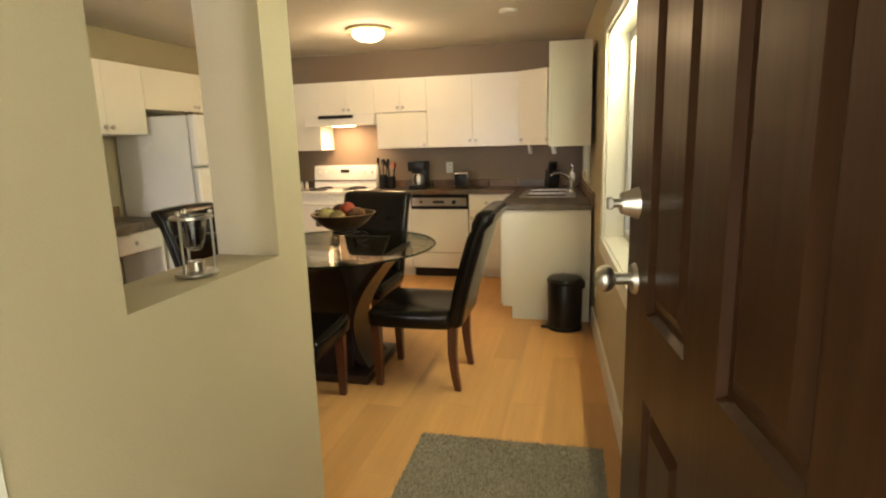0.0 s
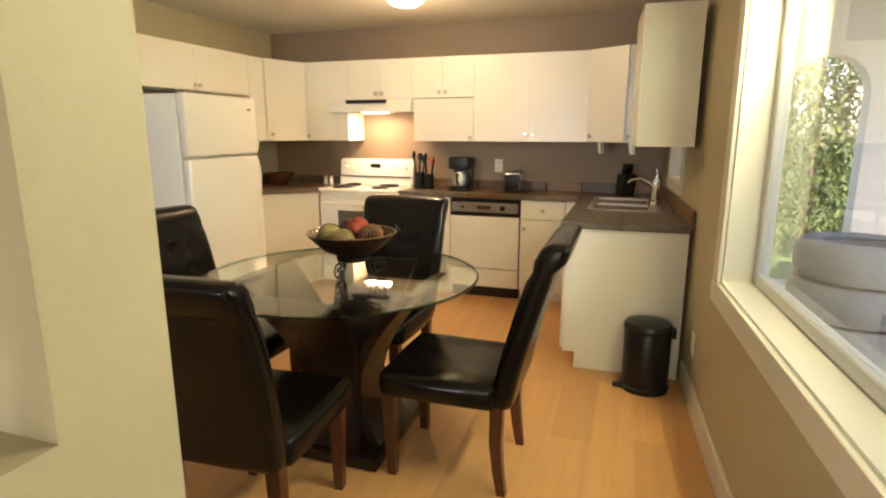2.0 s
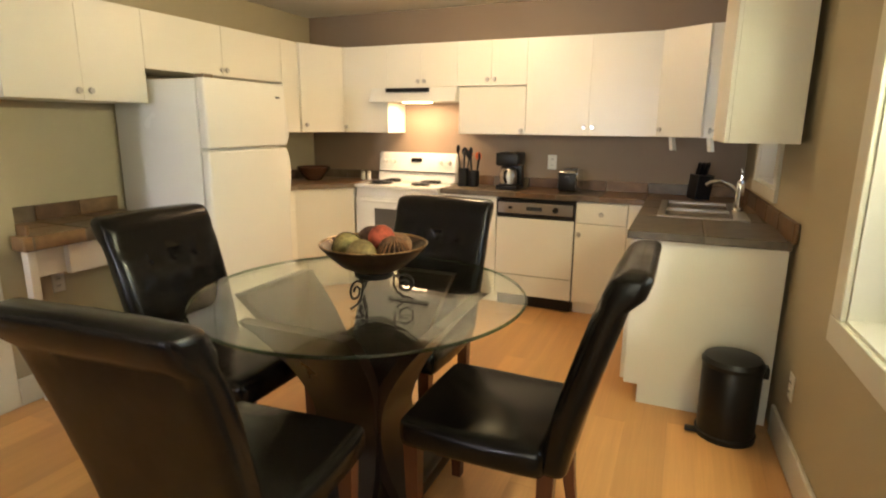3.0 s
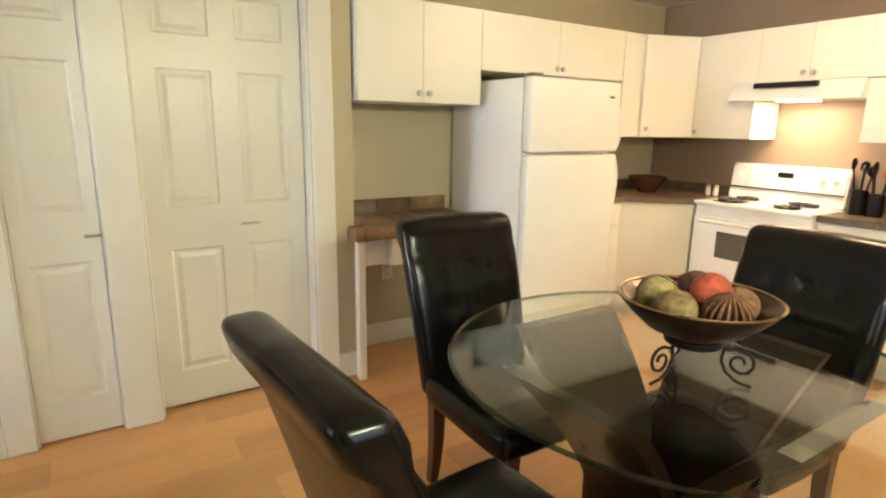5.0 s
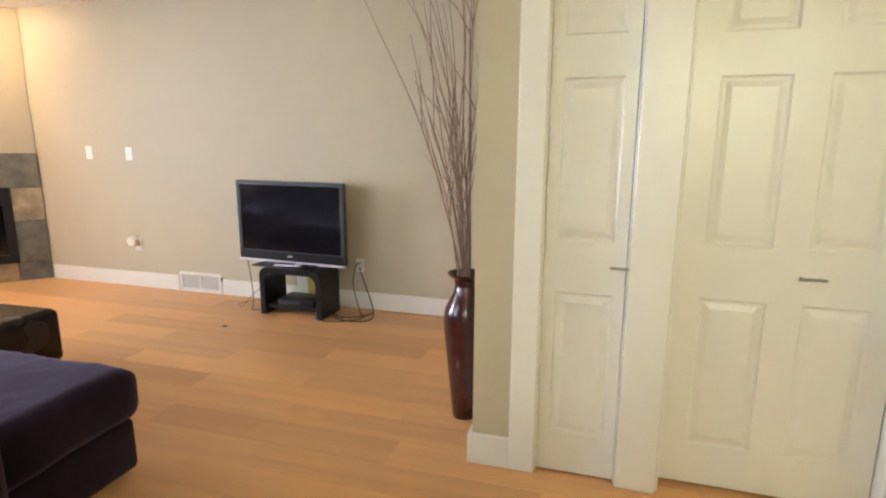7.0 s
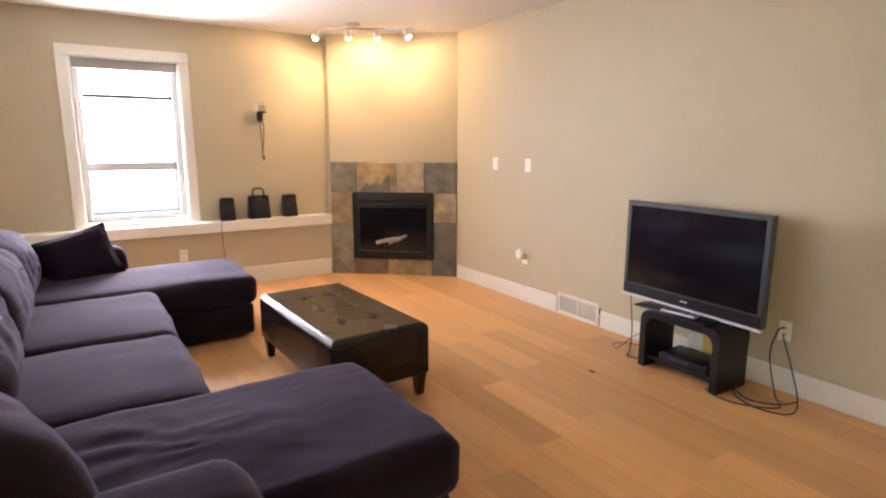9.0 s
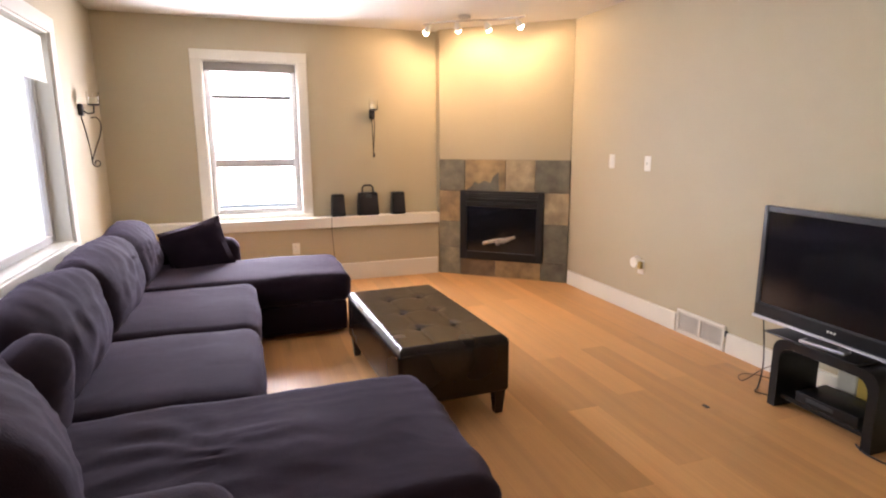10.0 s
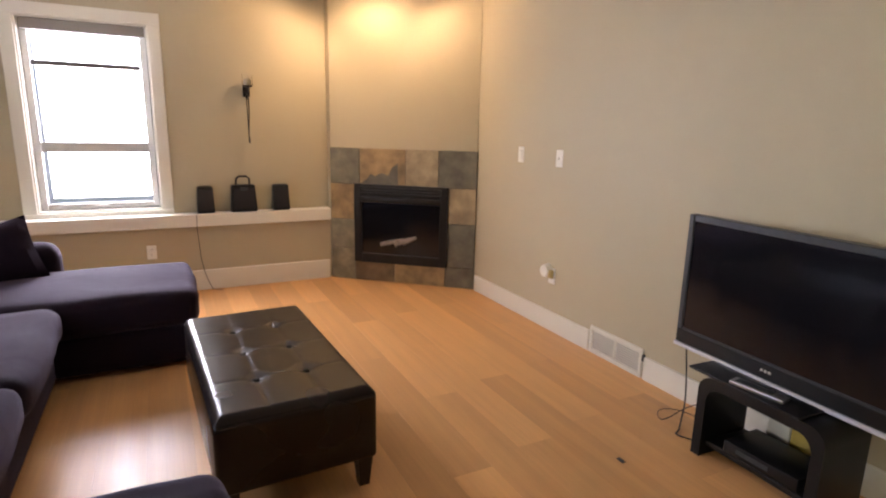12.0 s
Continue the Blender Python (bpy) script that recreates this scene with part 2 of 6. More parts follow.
def soft_box(bm, a, b, r, cuts=3, puff=0.0, lumps=0.0, seed=0):
    """An upholstered block: rounded, bulging and slightly uneven."""
    t = bmesh.new()
    bmesh.ops.create_cube(t, size=1)
    lo, hi = [min(p, q) for p, q in zip(a, b)], [max(p, q) for p, q in zip(a, b)]
    size = [h - l for l, h in zip(lo, hi)]
    for v in t.verts:
        v.co = Vector([c * s for c, s in zip(v.co, size)])
    bmesh.ops.bevel(t, geom=t.edges[:], offset=min(r, min(size) * 0.48), segments=4, affect="EDGES", profile=0.5)
    bmesh.ops.subdivide_edges(t, edges=[e for e in t.edges if e.calc_length() > 0.12], cuts=cuts, use_grid_fill=True)
    for v in t.verts:
        n = [v.co[i] / (size[i] / 2) for i in range(3)]
        for i in range(3):
            j, k = (i + 1) % 3, (i + 2) % 3
            v.co[i] += puff * n[i] * max(0, 1 - n[j] ** 2) * max(0, 1 - n[k] ** 2)
        if lumps:
            s = Vector((seed * 7.3, seed * 3.1, 0))
            v.co += noise.noise_vector(v.co * 3.5 + s) * lumps * 1.3
            ridge = 1 - abs(noise.noise(Vector((v.co.x * 5, v.co.y * 11, v.co.z * 5)) + s))
            v.co += v.co.normalized() * lumps * 0.9 * (ridge ** 4 - 0.4)
    mid = Vector([(l + h) / 2 for l, h in zip(lo, hi)])
    merge(bm, t, Matrix.Translation(mid))
    return bm


def box_faces(bm):
    """Faces for a stack of four-cornered rings."""
    v = bm.verts
    k = len(v) // 4
    for i in range(k - 1):
        for j in range(4):
            bm.faces.new((v[4 * i + j], v[4 * i + (j + 1) % 4], v[4 * i + 4 + (j + 1) % 4], v[4 * i + 4 + j]))
    bm.faces.new([v[j] for j in (3, 2, 1, 0)])
    bm.faces.new([v[4 * k - 4 + j] for j in range(4)])


def finish(name, bm, mat, smooth=True):
    bmesh.ops.recalc_face_normals(bm, faces=bm.faces[:])
    me = bpy.data.meshes.new(name)
    bm.to_mesh(me)
    bm.free()
    me.materials.append(mat)
    if smooth:
        me.shade_smooth()
        me.set_sharp_from_angle(angle=radians(35))
    return me


def part(name, bm, mat, parent=None, label="", smooth=True):
    """One mesh object, under a thing or a part."""
    ob = new(name, finish(name, bm, mat, smooth))
    if parent is not None:
        ob.parent = parent
    return tagged(ob, label)


def thing(name, m, label, category, group="", kind=""):
    ob = new(name)
    ob.empty_display_size = 0.1
    ob.matrix_basis = m
    return tagged(ob, label, category, group, kind)


def setting(name, bm, mat, label, category, smooth=False):
    return tagged(part(name, bm, mat, None, "", smooth), label, category, kind="structure")


N = bmesh.new
EAST = pose(0.309, 0, 0, 0, 0, 3.26)  # the frame of the slightly skewed window wall: x = 0 is its face, y runs along it
KC, LC = 2.34, 2.53  # ceilings of kitchen and living room
BACK, LEFT = 7.30, -3.80  # kitchen walls

# ---- the setting ----
def wall_with_holes(name, mat, u0, u1, z1, thick, holes, m, label, z0=0.0):
    """A wall along local y from u0 to u1, face at local x = 0, thickness towards +x, with holes (a, b, low, high)."""
    bm = N()
    us = sorted({u0, u1, *[h[0] for h in holes], *[h[1] for h in holes]})
    for a, b in zip(us, us[1:]):
        spans, z = [], z0
        for h in sorted([h for h in holes if h[0] <= a and b <= h[1]], key=lambda h: h[2]):
            if h[2] > z:
                spans.append((z, h[2]))
            z = h[3]
        if z < z1:
            spans.append((z, z1))
        for lo, hi in spans:
            box(bm, (0, a, lo), (thick, b, hi))
    bmesh.ops.remove_doubles(bm, verts=bm.verts[:], dist=1e-5)
    seen = {}
    for f in bm.faces[:]:
        seen.setdefault(tuple(round(c, 4) for c in f.calc_center_median()), []).append(f)
    bmesh.ops.delete(bm, geom=[f for fs in seen.values() if len(fs) > 1 for f in fs], context="FACES_ONLY")
    bm.transform(m)
    return setting(name, bm, mat, label, "wall")


wall_with_holes("wall_east", WALL, 1.72, 7.6, KC + 0.3, 0.18, [(3.37, 4.90, 0.78, 1.97), (6.22, 6.78, 1.08, 1.9)], EAST, "taupe painted kitchen wall with a wide window")
wall_with_holes("wall_north", ACCENT, -0.3, 4.2, KC + 0.1, 0.15, [], pose(0, BACK, 0, 0, 0, 90), "mushroom brown painted wall behind the kitchen cabinets")
wall_with_holes("wall_west", WALL, -7.5, -4.36, KC + 0.1, 0.15, [], pose(LEFT, 0, 0, 0, 0, 180), "taupe painted wall behind refrigerator and desk")
wall_with_holes("wall_closet_front", WALL, -4.41, -2.663, LC, 0.165, [(-4.188, -3.417, 0, 2.04), (-3.258, -2.931, 0, 2.04)], pose(-3.45, 0, 0, 0, 0, 180), "taupe painted closet wall with two white doors")
bm = N()
box(bm, (-5.345, 2.663, 0), (-3.617, 2.763, LC)), box(bm, (LEFT - 0.14, 4.332, 0), (-3.617, 4.408, LC)), box(bm, (-5.345, 2.765, 0), (-5.2, 4.3, LC)), box(bm, (-5.2, 4.25, 0), (-3.95, 4.33, LC))
setting("wall_closet_side", bm, WALL, "taupe painted side walls of the closet", "wall")
wall_with_holes("wall_television", WALL, -2.85, 3.3, LC + 0.1, 0.15, [], pose(-5.345, 0, 0, 0, 0, 180), "long taupe painted wall behind the television")
wall_with_holes("wall_south", WALL, 1.0, 5.5, LC + 0.1, 0.17, [(2.02, 2.88, 0.70, 2.16)], pose(0, -3.13, 0, 0, 0, -90) @ Matrix.Diagonal((1, -1, 1, 1)), "taupe painted living room wall with a tall window")
wall_with_holes("wall_sofa_side", WALL, -3.12, 1.575, LC + 0.1, 0.17, [(-1.88, 1.0, 0.72, 2.13)], pose(-1.17, 0, 0), "taupe painted living room wall with a large window behind the sofa")
wall_with_holes("wall_entry", WALL, 0.14 - 0.55, 1.17, LC + 0.1, 0.14, [(-0.13, 0.86, 0, 2.06)], pose(0, 1.58, 0, 0, 0, 90), "entry wall with the open doorway")
wall_with_holes("wall_pass_through", WALL, 1.722, 2.86, LC, 0.183, [(2.20, 2.714, 1.108, 2.06)], pose(-0.882, 0, 0, 0, 0, 0) @ Matrix.Diagonal((-1, 1, 1, 1)), "taupe half wall with a square pass-through opening")
bm = N()
prism(bm, [(-4.298, -3.013), (-5.34, -2.122), (-5.34, -3.12), (-4.298, -3.12)], 0, LC)
setting("wall_fireplace", bm, WALL, "angled chimney breast across the corner, taupe paint", "wall")
bm = N()
box(bm, (-4.29, -3.125, 0), (-1.175, -3.02, 0.56))
setting("wall_ledge", bm, WALL, "low built-out taupe wall under the window ledge", "wall")
bm = N()
box(bm, (-5.5, -3.3, LC), (0.3, 2.86, LC + 0.12))
setting("ceiling_living", bm, CEIL, "off-white textured living room ceiling", "ceiling")
bm = N()
box(bm, (-5.3, 2.862, KC), (0.35, 7.5, KC + 0.32))
setting("ceiling_kitchen", bm, CEIL, "off-white textured kitchen ceiling", "ceiling")


def strip(name, pieces, mat=TRIM, label="white painted baseboard", category="baseboard", m=None, bevel=0.004):
    bm = N()
    for a, b in pieces:
        box(bm, a, b, bevel, 1)
    if m is not None:
        bm.transform(m)
    return setting(name, bm, mat, label, category)


H0 = 0.14
strip("baseboard_east", [((-0.016, 2.75, 0), (0.002, 5.60, H0))], m=EAST)
strip("baseboard_television", [((-5.347, -2.09, 0), (-5.327, -0.575, H0)), ((-5.347, -0.10, 0), (-5.327, 2.663, H0))])
strip("baseboard_closet", [((-3.452, 2.643, 0), (-3.432, 2.824, H0)), ((-3.6, 2.643, 0), (-3.452, 2.665, H0)), ((-5.325, 2.643, 0), (-3.602, 2.665, H0)), ((-3.452, 4.305, 0), (-3.432, 4.418, H0))])
strip("baseboard_ledge", [((-4.27, -3.022, 0), (-1.175, -3.0, 0.175))])
strip("baseboard_desk", [((LEFT - 0.002, 4.42, 0), (LEFT + 0.018, 5.2, H0))])
strip("baseboard_sofa_side", [((-1.19, -3.0, 0), (-1.168, 1.57, H0))])
strip("baseboard_pass_through", [((-0.885, 1.74, 0), (-0.866, 2.878, H0)), ((-1.08, 2.858, 0), (-0.886, 2.878, H0)), ((-1.085, 1.74, 0), (-1.063, 2.857, H0))])
strip("trim_ledge", [((-4.285, -3.128, 0.56), (-1.172, -2.985, 0.665))], label="white painted window ledge running to the fireplace", category="ledge")


def casing(name, u0, u1, z0, z1, w, depth, m, sill=True, label="white painted window casing"):
    """Flat boards round an opening in a wall whose face is local x = 0, and the lining of its reveal."""
    bm = N()
    t = 0.018
    for a, b in (((-t, u0 - w, z0), (0.001, u0, z1)), ((-t, u1, z0), (0.001, u1 + w, z1)), ((-t - 0.003, u0 - w, z1), (0.001, u1 + w, z1 + w)), ((-t - 0.003, u0 - w, z0 - w), (0.001, u1 + w, z0))):
        if a[2] >= 0:
            box(bm, a, b, 0.003, 1)
    k = 0.012
    for a, b in (((0, u0 - 0.001, z0), (depth, u0 + k, z1)), ((0, u1 - k, z0), (depth, u1 + 0.001, z1)), ((0, u0 + k, z1 - k), (depth, u1 - k, z1 + 0.001)), ((-0.004, u0 + k, z0 - 0.001), (depth, u1 - k, z0 + k))):
        if sill or a[2] > 0.01:
            box(bm, a, b)
    bm.transform(m)
    return setting(name, bm, TRIM, label, "casing")


def window(name, u0, u1, z0, z1, x0, m, label, bars=(), split=None):
    """Frame and panes set back in the wall."""
    w = thing(name, m, label, "window", kind="structure")
    f, d = 0.05, 0.05
    bm = N()
    for a, b in (((x0, u0, z0), (x0 + d, u0 + f, z1)), ((x0, u1 - f, z0), (x0 + d, u1, z1)), ((x0, u0 + f, z0), (x0 + d, u1 - f, z0 + f)), ((x0, u0 + f, z1 - f), (x0 + d, u1 - f, z1))):
        box(bm, a, b, 0.005, 1)
    for u in bars:
        box(bm, (x0, u - 0.025, z0 + f), (x0 + d, u + 0.025, z1 - f), 0.004, 1)
    if split:
        box(bm, (x0 - 0.006, u0 + f, split - 0.04), (x0 + d, u1 - f, split + 0.04), 0.004, 1)
    part("window_frame", bm, VINYL, w)
    edges = [u0 + f, *bars, u1 - f]
    levels = [z0 + f, split, z1 - f] if split else [z0 + f, z1 - f]
    for a, b in zip(edges, edges[1:]):
        for lo, hi in zip(levels, levels[1:]):
            bm = N()
            box(bm, (x0 + 0.022, a, lo), (x0 + 0.028, b, hi))
            p = part("pane", bm, GLASS, w, smooth=False)
            p.visible_shadow = False
    return w


casing("trim_kitchen_window", 3.37, 4.90, 0.78, 1.97, 0.095, 0.13, EAST)
window("window_1", 3.385, 4.885, 0.795, 1.955, 0.11, EAST, "wide white framed kitchen window onto the porch")
casing("trim_sink_window", 6.22, 6.78, 1.08, 1.9, 0.07, 0.13, EAST)
window("window_2", 6.235, 6.765, 1.095, 1.885, 0.11, EAST, "small white framed window over the sink")
SOUTH = Matrix(((0, -1, 0, 0), (-1, 0, 0, -3.13), (0, 0, 1, 0), (0, 0, 0, 1)))
casing("trim_tall_window", 2.02, 2.88, 0.70, 2.16, 0.09, 0.12, SOUTH)
window("window_3", 2.035, 2.865, 0.715, 2.145, 0.07, SOUTH, "tall white window with an awning pane below and a raised blind", split=1.21)
SOFAW = pose(-1.17, 0, 0)
casing("trim_sofa_window", -1.88, 1.0, 0.72, 2.13, 0.10, 0.13, SOFAW)
window("window_4", -1.865, 0.985, 0.735, 2.115, 0.10, SOFAW, "large white framed window behind the sofa", bars=(-0.45,))
# door linings
strip("trim_closet_doors", [((-3.453, 2.824, 0), (-3.432, 2.931, 2.15)), ((-3.453, 3.260, 0), (-3.432, 3.415, 2.15)), ((-3.453, 4.190, 0), (-3.432, 4.303, 2.15)), ((-3.453, 2.933, 2.042), (-3.43, 3.258, 2.15)), ((-3.453, 3.417, 2.042), (-3.43, 4.188, 2.15)),
                            ((-3.61, 3.415, 0), (-3.453, 3.427, 2.04)), ((-3.61, 4.180, 0), (-3.453, 4.192, 2.04)), ((-3.61, 2.925, 0), (-3.453, 2.937, 2.04)), ((-3.61, 3.254, 0), (-3.453, 3.264, 2.04))], label="white painted door casing", category="casing")


def panel_leaf(bm, w, h, panels, thick=0.035, depth=0.008, inset=0.026):
    """A door leaf in the plane local y-z, face at x = 0, whose panels (y0, y1, z0, z1) are sunk with a raised field."""
    ys = sorted({0, w, *[p[0] for p in panels], *[p[1] for p in panels]})
    zs = sorted({0, h, *[p[2] for p in panels], *[p[3] for p in panels]})
    inside = lambda y, z: any(p[0] < y < p[1] and p[2] < z < p[3] for p in panels)
    v = {}

    def at(x, y, z):
        key = (round(x, 5), round(y, 5), round(z, 5))
        if key not in v:
            v[key] = bm.verts.new((x, y, z))
        return v[key]

    for a, b in zip(ys, ys[1:]):
        for c, d in zip(zs, zs[1:]):
            if not inside((a + b) / 2, (c + d) / 2):
                bm.faces.new((at(0, a, c), at(0, b, c), at(0, b, d), at(0, a, d)))
    for y0, y1, z0, z1 in panels:
        rings = []
        for x, k in ((0, 0), (depth, inset * 0.35), (depth, inset * 0.8), (depth * 0.2, inset * 1.6)):
            rings.append([bm.verts.new((x, y, z)) for y, z in ((y0 + k, z0 + k), (y1 - k, z0 + k), (y1 - k, z1 - k), (y0 + k, z1 - k))])
        for r, s in zip(rings, rings[1:]):
            for i in range(4):
                bm.faces.new((r[i], r[(i + 1) % 4], s[(i + 1) % 4], s[i]))
        bm.faces.new(rings[-1])
    t = N()
    box(t, (thick, 0, 0), (depth + 0.002, w, h))
    merge(bm, t)
    for a, b in (((0, 0, 0), (depth + 0.002, 0.0015, h)), ((0, w - 0.0015, 0), (depth + 0.002, w, h)), ((0, 0, 0), (depth + 0.002, w, 0.0015)), ((0, 0, h - 0.0015), (depth + 0.002, w, h))):
        box(bm, a, b)
    bmesh.ops.remove_doubles(bm, verts=bm.verts[:], dist=1e-5)
    return bm


def bar_pull(parent, y, z, m=None, length=0.09):
    bm = N()
    for s in (-0.5, 0.5):
        rod(bm, (0, y + s * length * 0.7, z), (-0.028, y + s * length * 0.7, z), 0.004, seg=8)
    box(bm, (-0.034, y - length / 2, z - 0.006), (-0.026, y + length / 2, z + 0.006), 0.003, 1)
    return part("handle", bm, STEEL, parent, "brushed nickel bar handle")


ROWS_Z = ((0.175, 0.785), (0.99, 1.605), (1.75, 1.93))
# narrow closet door, its one leaf
d = thing("door_1", pose(-3.468, 3.252, 0.012, 0, 0, 180), "narrow white three-panel closet door, shut", "door", kind="structure")
bm = panel_leaf(N(), 0.314, 2.02, [(0.045, 0.267, a, b) for a, b in ROWS_Z])
leaf = part("leaf", bm, TRIM, d, smooth=False)
bar_pull(leaf, 0.016, 0.90)
# double leaf door, slightly folded back
d = thing("door_2", pose(-3.54, 4.178, 0.012, 0, 0, 180), "white six-panel bifold closet door, shut", "door", kind="structure")
bm = panel_leaf(N(), 0.75, 2.02, [(a, b, lo, hi) for a, b in ((0.084, 0.307), (0.421, 0.652)) for lo, hi in ROWS_Z])
leaf = part("leaf", bm, TRIM, d, smooth=False)
bar_pull(leaf, 0.29, 0.89)

# front door, open against the window wall
FD = pose(0.118, 1.79, 0.01, 0, 0, 8.0)
d = thing("door_3", FD, "dark brown panelled front door, standing open", "door", kind="structure")
cols = ((0.165, 0.39), (0.52, 0.745))
bm = panel_leaf(N(), 0.91, 2.03, [(a, b, lo, hi) for a, b in cols for lo, hi in ((0.20, 0.86), (1.035, 1.70), (1.78, 1.92))], 0.045, 0.012, 0.03)
part("leaf", bm, DOORWOOD, d, smooth=False)
bm = N()
rod(bm, (0.0, 0.845, 1.085), (-0.008, 0.845, 1.085), 0.034, 0.030, 24), rod(bm, (-0.008, 0.845, 1.085), (-0.045, 0.845, 1.085), 0.013, seg=16)
t = N()
bmesh.ops.create_uvsphere(t, u_segments=20, v_segments=12, radius=0.029)
merge(bm, t, pose(-0.062, 0.845, 1.085) @ Matrix.Diagonal((0.8, 1, 1, 1)))
part("knob", bm, STEEL, d, "brushed nickel door knob")
bm = N()
rod(bm, (0, 0.845, 1.245), (-0.034, 0.845, 1.245), 0.033, 0.021, 24), rod(bm, (-0.034, 0.845, 1.245), (-0.05, 0.845, 1.245), 0.009, seg=12), box(bm, (-0.048, 0.838, 1.232), (-0.062, 0.852, 1.258), 0.003, 1)
part("deadbolt", bm, STEEL, d, "brushed nickel deadbolt")
strip("trim_front_door", [((-0.884, 1.565, 0), (-0.86, 1.735, 2.06)), ((0.13, 1.565, 0), (0.154, 1.735, 2.06)), ((-0.884, 1.565, 2.06), (0.154, 1.735, 2.085))], label="white painted front door frame", category="casing")


# ---- kitchen ----
def knob(parent, m):
    bm = N()
    rod(bm, (0, 0, 0), (-0.016, 0, 0), 0.005, seg=8), rod(bm, (-0.016, 0, 0), (-0.026, 0, 0), 0.017, 0.014, 14)
    bm.transform(m)
    return part("knob", bm, STEEL, parent, "small round nickel knob")


def cabinet(name, w, h, depth, m, doors, label, group, toe=0.0, top=True):
    """A cabinet whose front is the plane local x = 0 (facing -x), running along local y from 0 to w; doors: (y0, y1, z0, z1, knob y, knob z)."""
    c = thing(name, m, label, "cabinet", group)
    bm = N()
    box(bm, (0.02, 0.001, toe), (depth, w - 0.001, h))
    if toe:
        box(bm, (0.07, 0.001, 0), (depth, w - 0.001, toe))
    part("body", bm, CAB, c, smooth=False)
    for y0, y1, z0, z1, ky, kz in doors:
        bm = N()
        box(bm, (0, y0 + 0.0008, z0 + 0.0008), (0.019, y1 - 0.0008, z1 - 0.0008), 0.0015, 1)
        d = part("drawer_front" if z1 - z0 < 0.2 else "door", bm, CAB, c)
        if ky is not None:
            knob(d, pose(0, ky, kz))
    return c


BK = lambda x1, y, z: pose(x1, y, z, 0, 0, 90)  # front faces -y, local y runs to -x
UG, BG = "white kitchen wall cabinets", "white kitchen base cabinets"
UY, UZ, UT = 6.98, 1.327, 2.022
LW = "plain white wall cabinet with small nickel knobs"
hh = UT - UZ
cabinet("wall_cabinet", 0.433, hh, 0.315, BK(-2.807, UY, UZ), [(0, 0.433, 0, hh, 0.40, 0.045)], "plain white wall cabinet beside the range hood", UG)
cabinet("wall_cabinet", 0.617, UT - 1.69, 0.315, BK(-2.19, UY, 1.69), [(0, 0.308, 0, 0.332, 0.28, 0.045), (0.308, 0.617, 0, 0.332, 0.336, 0.045)], "short white wall cabinet above the range hood", UG)
cabinet("wall_cabinet", 0.556, UT - 1.69, 0.315, BK(-1.634, UY, 1.69), [(0, 0.278, 0, 0.332, 0.25, 0.045), (0.278, 0.556, 0, 0.332, 0.306, 0.045)], "short white wall cabinet with two doors", UG)
cabinet("wall_cabinet", 0.54, 1.688 - UZ, 0.29, BK(-1.642, UY + 0.022, UZ), [(0, 0.54, 0, 0.36, 0.03, 0.03)], "low white wall cabinet set slightly back, flap door", UG)
cabinet("wall_cabinet", 0.934, hh, 0.315, BK(-0.70, UY, UZ), [(0, 0.467, 0, hh, 0.437, 0.06), (0.467, 0.934, 0, hh, 0.497, 0.06)], "wide white wall cabinet with two doors", UG)
# corner cabinets
c = thing("wall_cabinet", pose(0, 0, UZ), "white angled corner wall cabinet beside the sink window", "cabinet", UG)
part("body", prism(N(), [(-0.699, 6.985), (-0.41, 6.80), (-0.13, 6.80), (-0.13, 7.298), (-0.699, 7.298)], 0, hh), CAB, c, smooth=False)
d = part("door", box(N(), (-0.019, 0.003, 0.0015), (0, 0.335, hh - 0.0015), 0.0025, 1), CAB, c)
d.matrix_basis = pose(-0.414, 6.792, 0, 0, 0, 57.5)
knob(d, pose(-0.019, 0.30, 0.05))
c = thing("wall_cabinet", pose(0, 0, UZ), "white angled corner wall cabinet beside the refrigerator", "cabinet", UG)
part("body", prism(N(), [(-3.40, 6.59), (-3.243, 6.985), (-3.243, 7.298), (-3.795, 7.298), (-3.795, 6.59)], 0, hh), CAB, c, smooth=False)
d = part("door", box(N(), (-0.019, 0.003, 0.0015), (0, 0.418, hh - 0.0015), 0.0025, 1), CAB, c)
d.matrix_basis = pose(-3.25, 6.985, 0, 0, 0, 158.5)
knob(d, pose(-0.019, 0.38, 0.06))
# over the refrigerator and desk
LF = lambda y1, z: pose(-3.40, y1, z, 0, 0, 180)
cabinet("wall_cabinet", 0.20, hh, 0.39, LF(6.585, UZ), [(0, 0.20, 0, hh, None, None)], "narrow white wall cabinet beside the refrigerator", UG)
cabinet("wall_cabinet", 1.195, UT - 1.70, 0.39, LF(6.383, 1.70), [(0, 0.597, 0, 0.322, 0.575, 0.04), (0.597, 1.195, 0, 0.322, 0.62, 0.04)], "wide short white cabinet above the refrigerator", UG)
cabinet("wall_cabinet", 0.764, UT - 1.505, 0.39, LF(5.187, 1.505), [(0, 0.382, 0, UT - 1.505, 0.35, 0.05), (0.382, 0.764, 0, UT - 1.505, 0.414, 0.05)], "white wall cabinet hung above the desk", UG)
# on the window wall
cabinet("wall_cabinet", 0.52, 0.735, 0.30, EAST @ pose(-0.335, 5.67, UZ), [(0, 0.52, 0, 0.735, 0.49, 0.05)], "white wall cabinet hung on the window wall by the sink", UG)

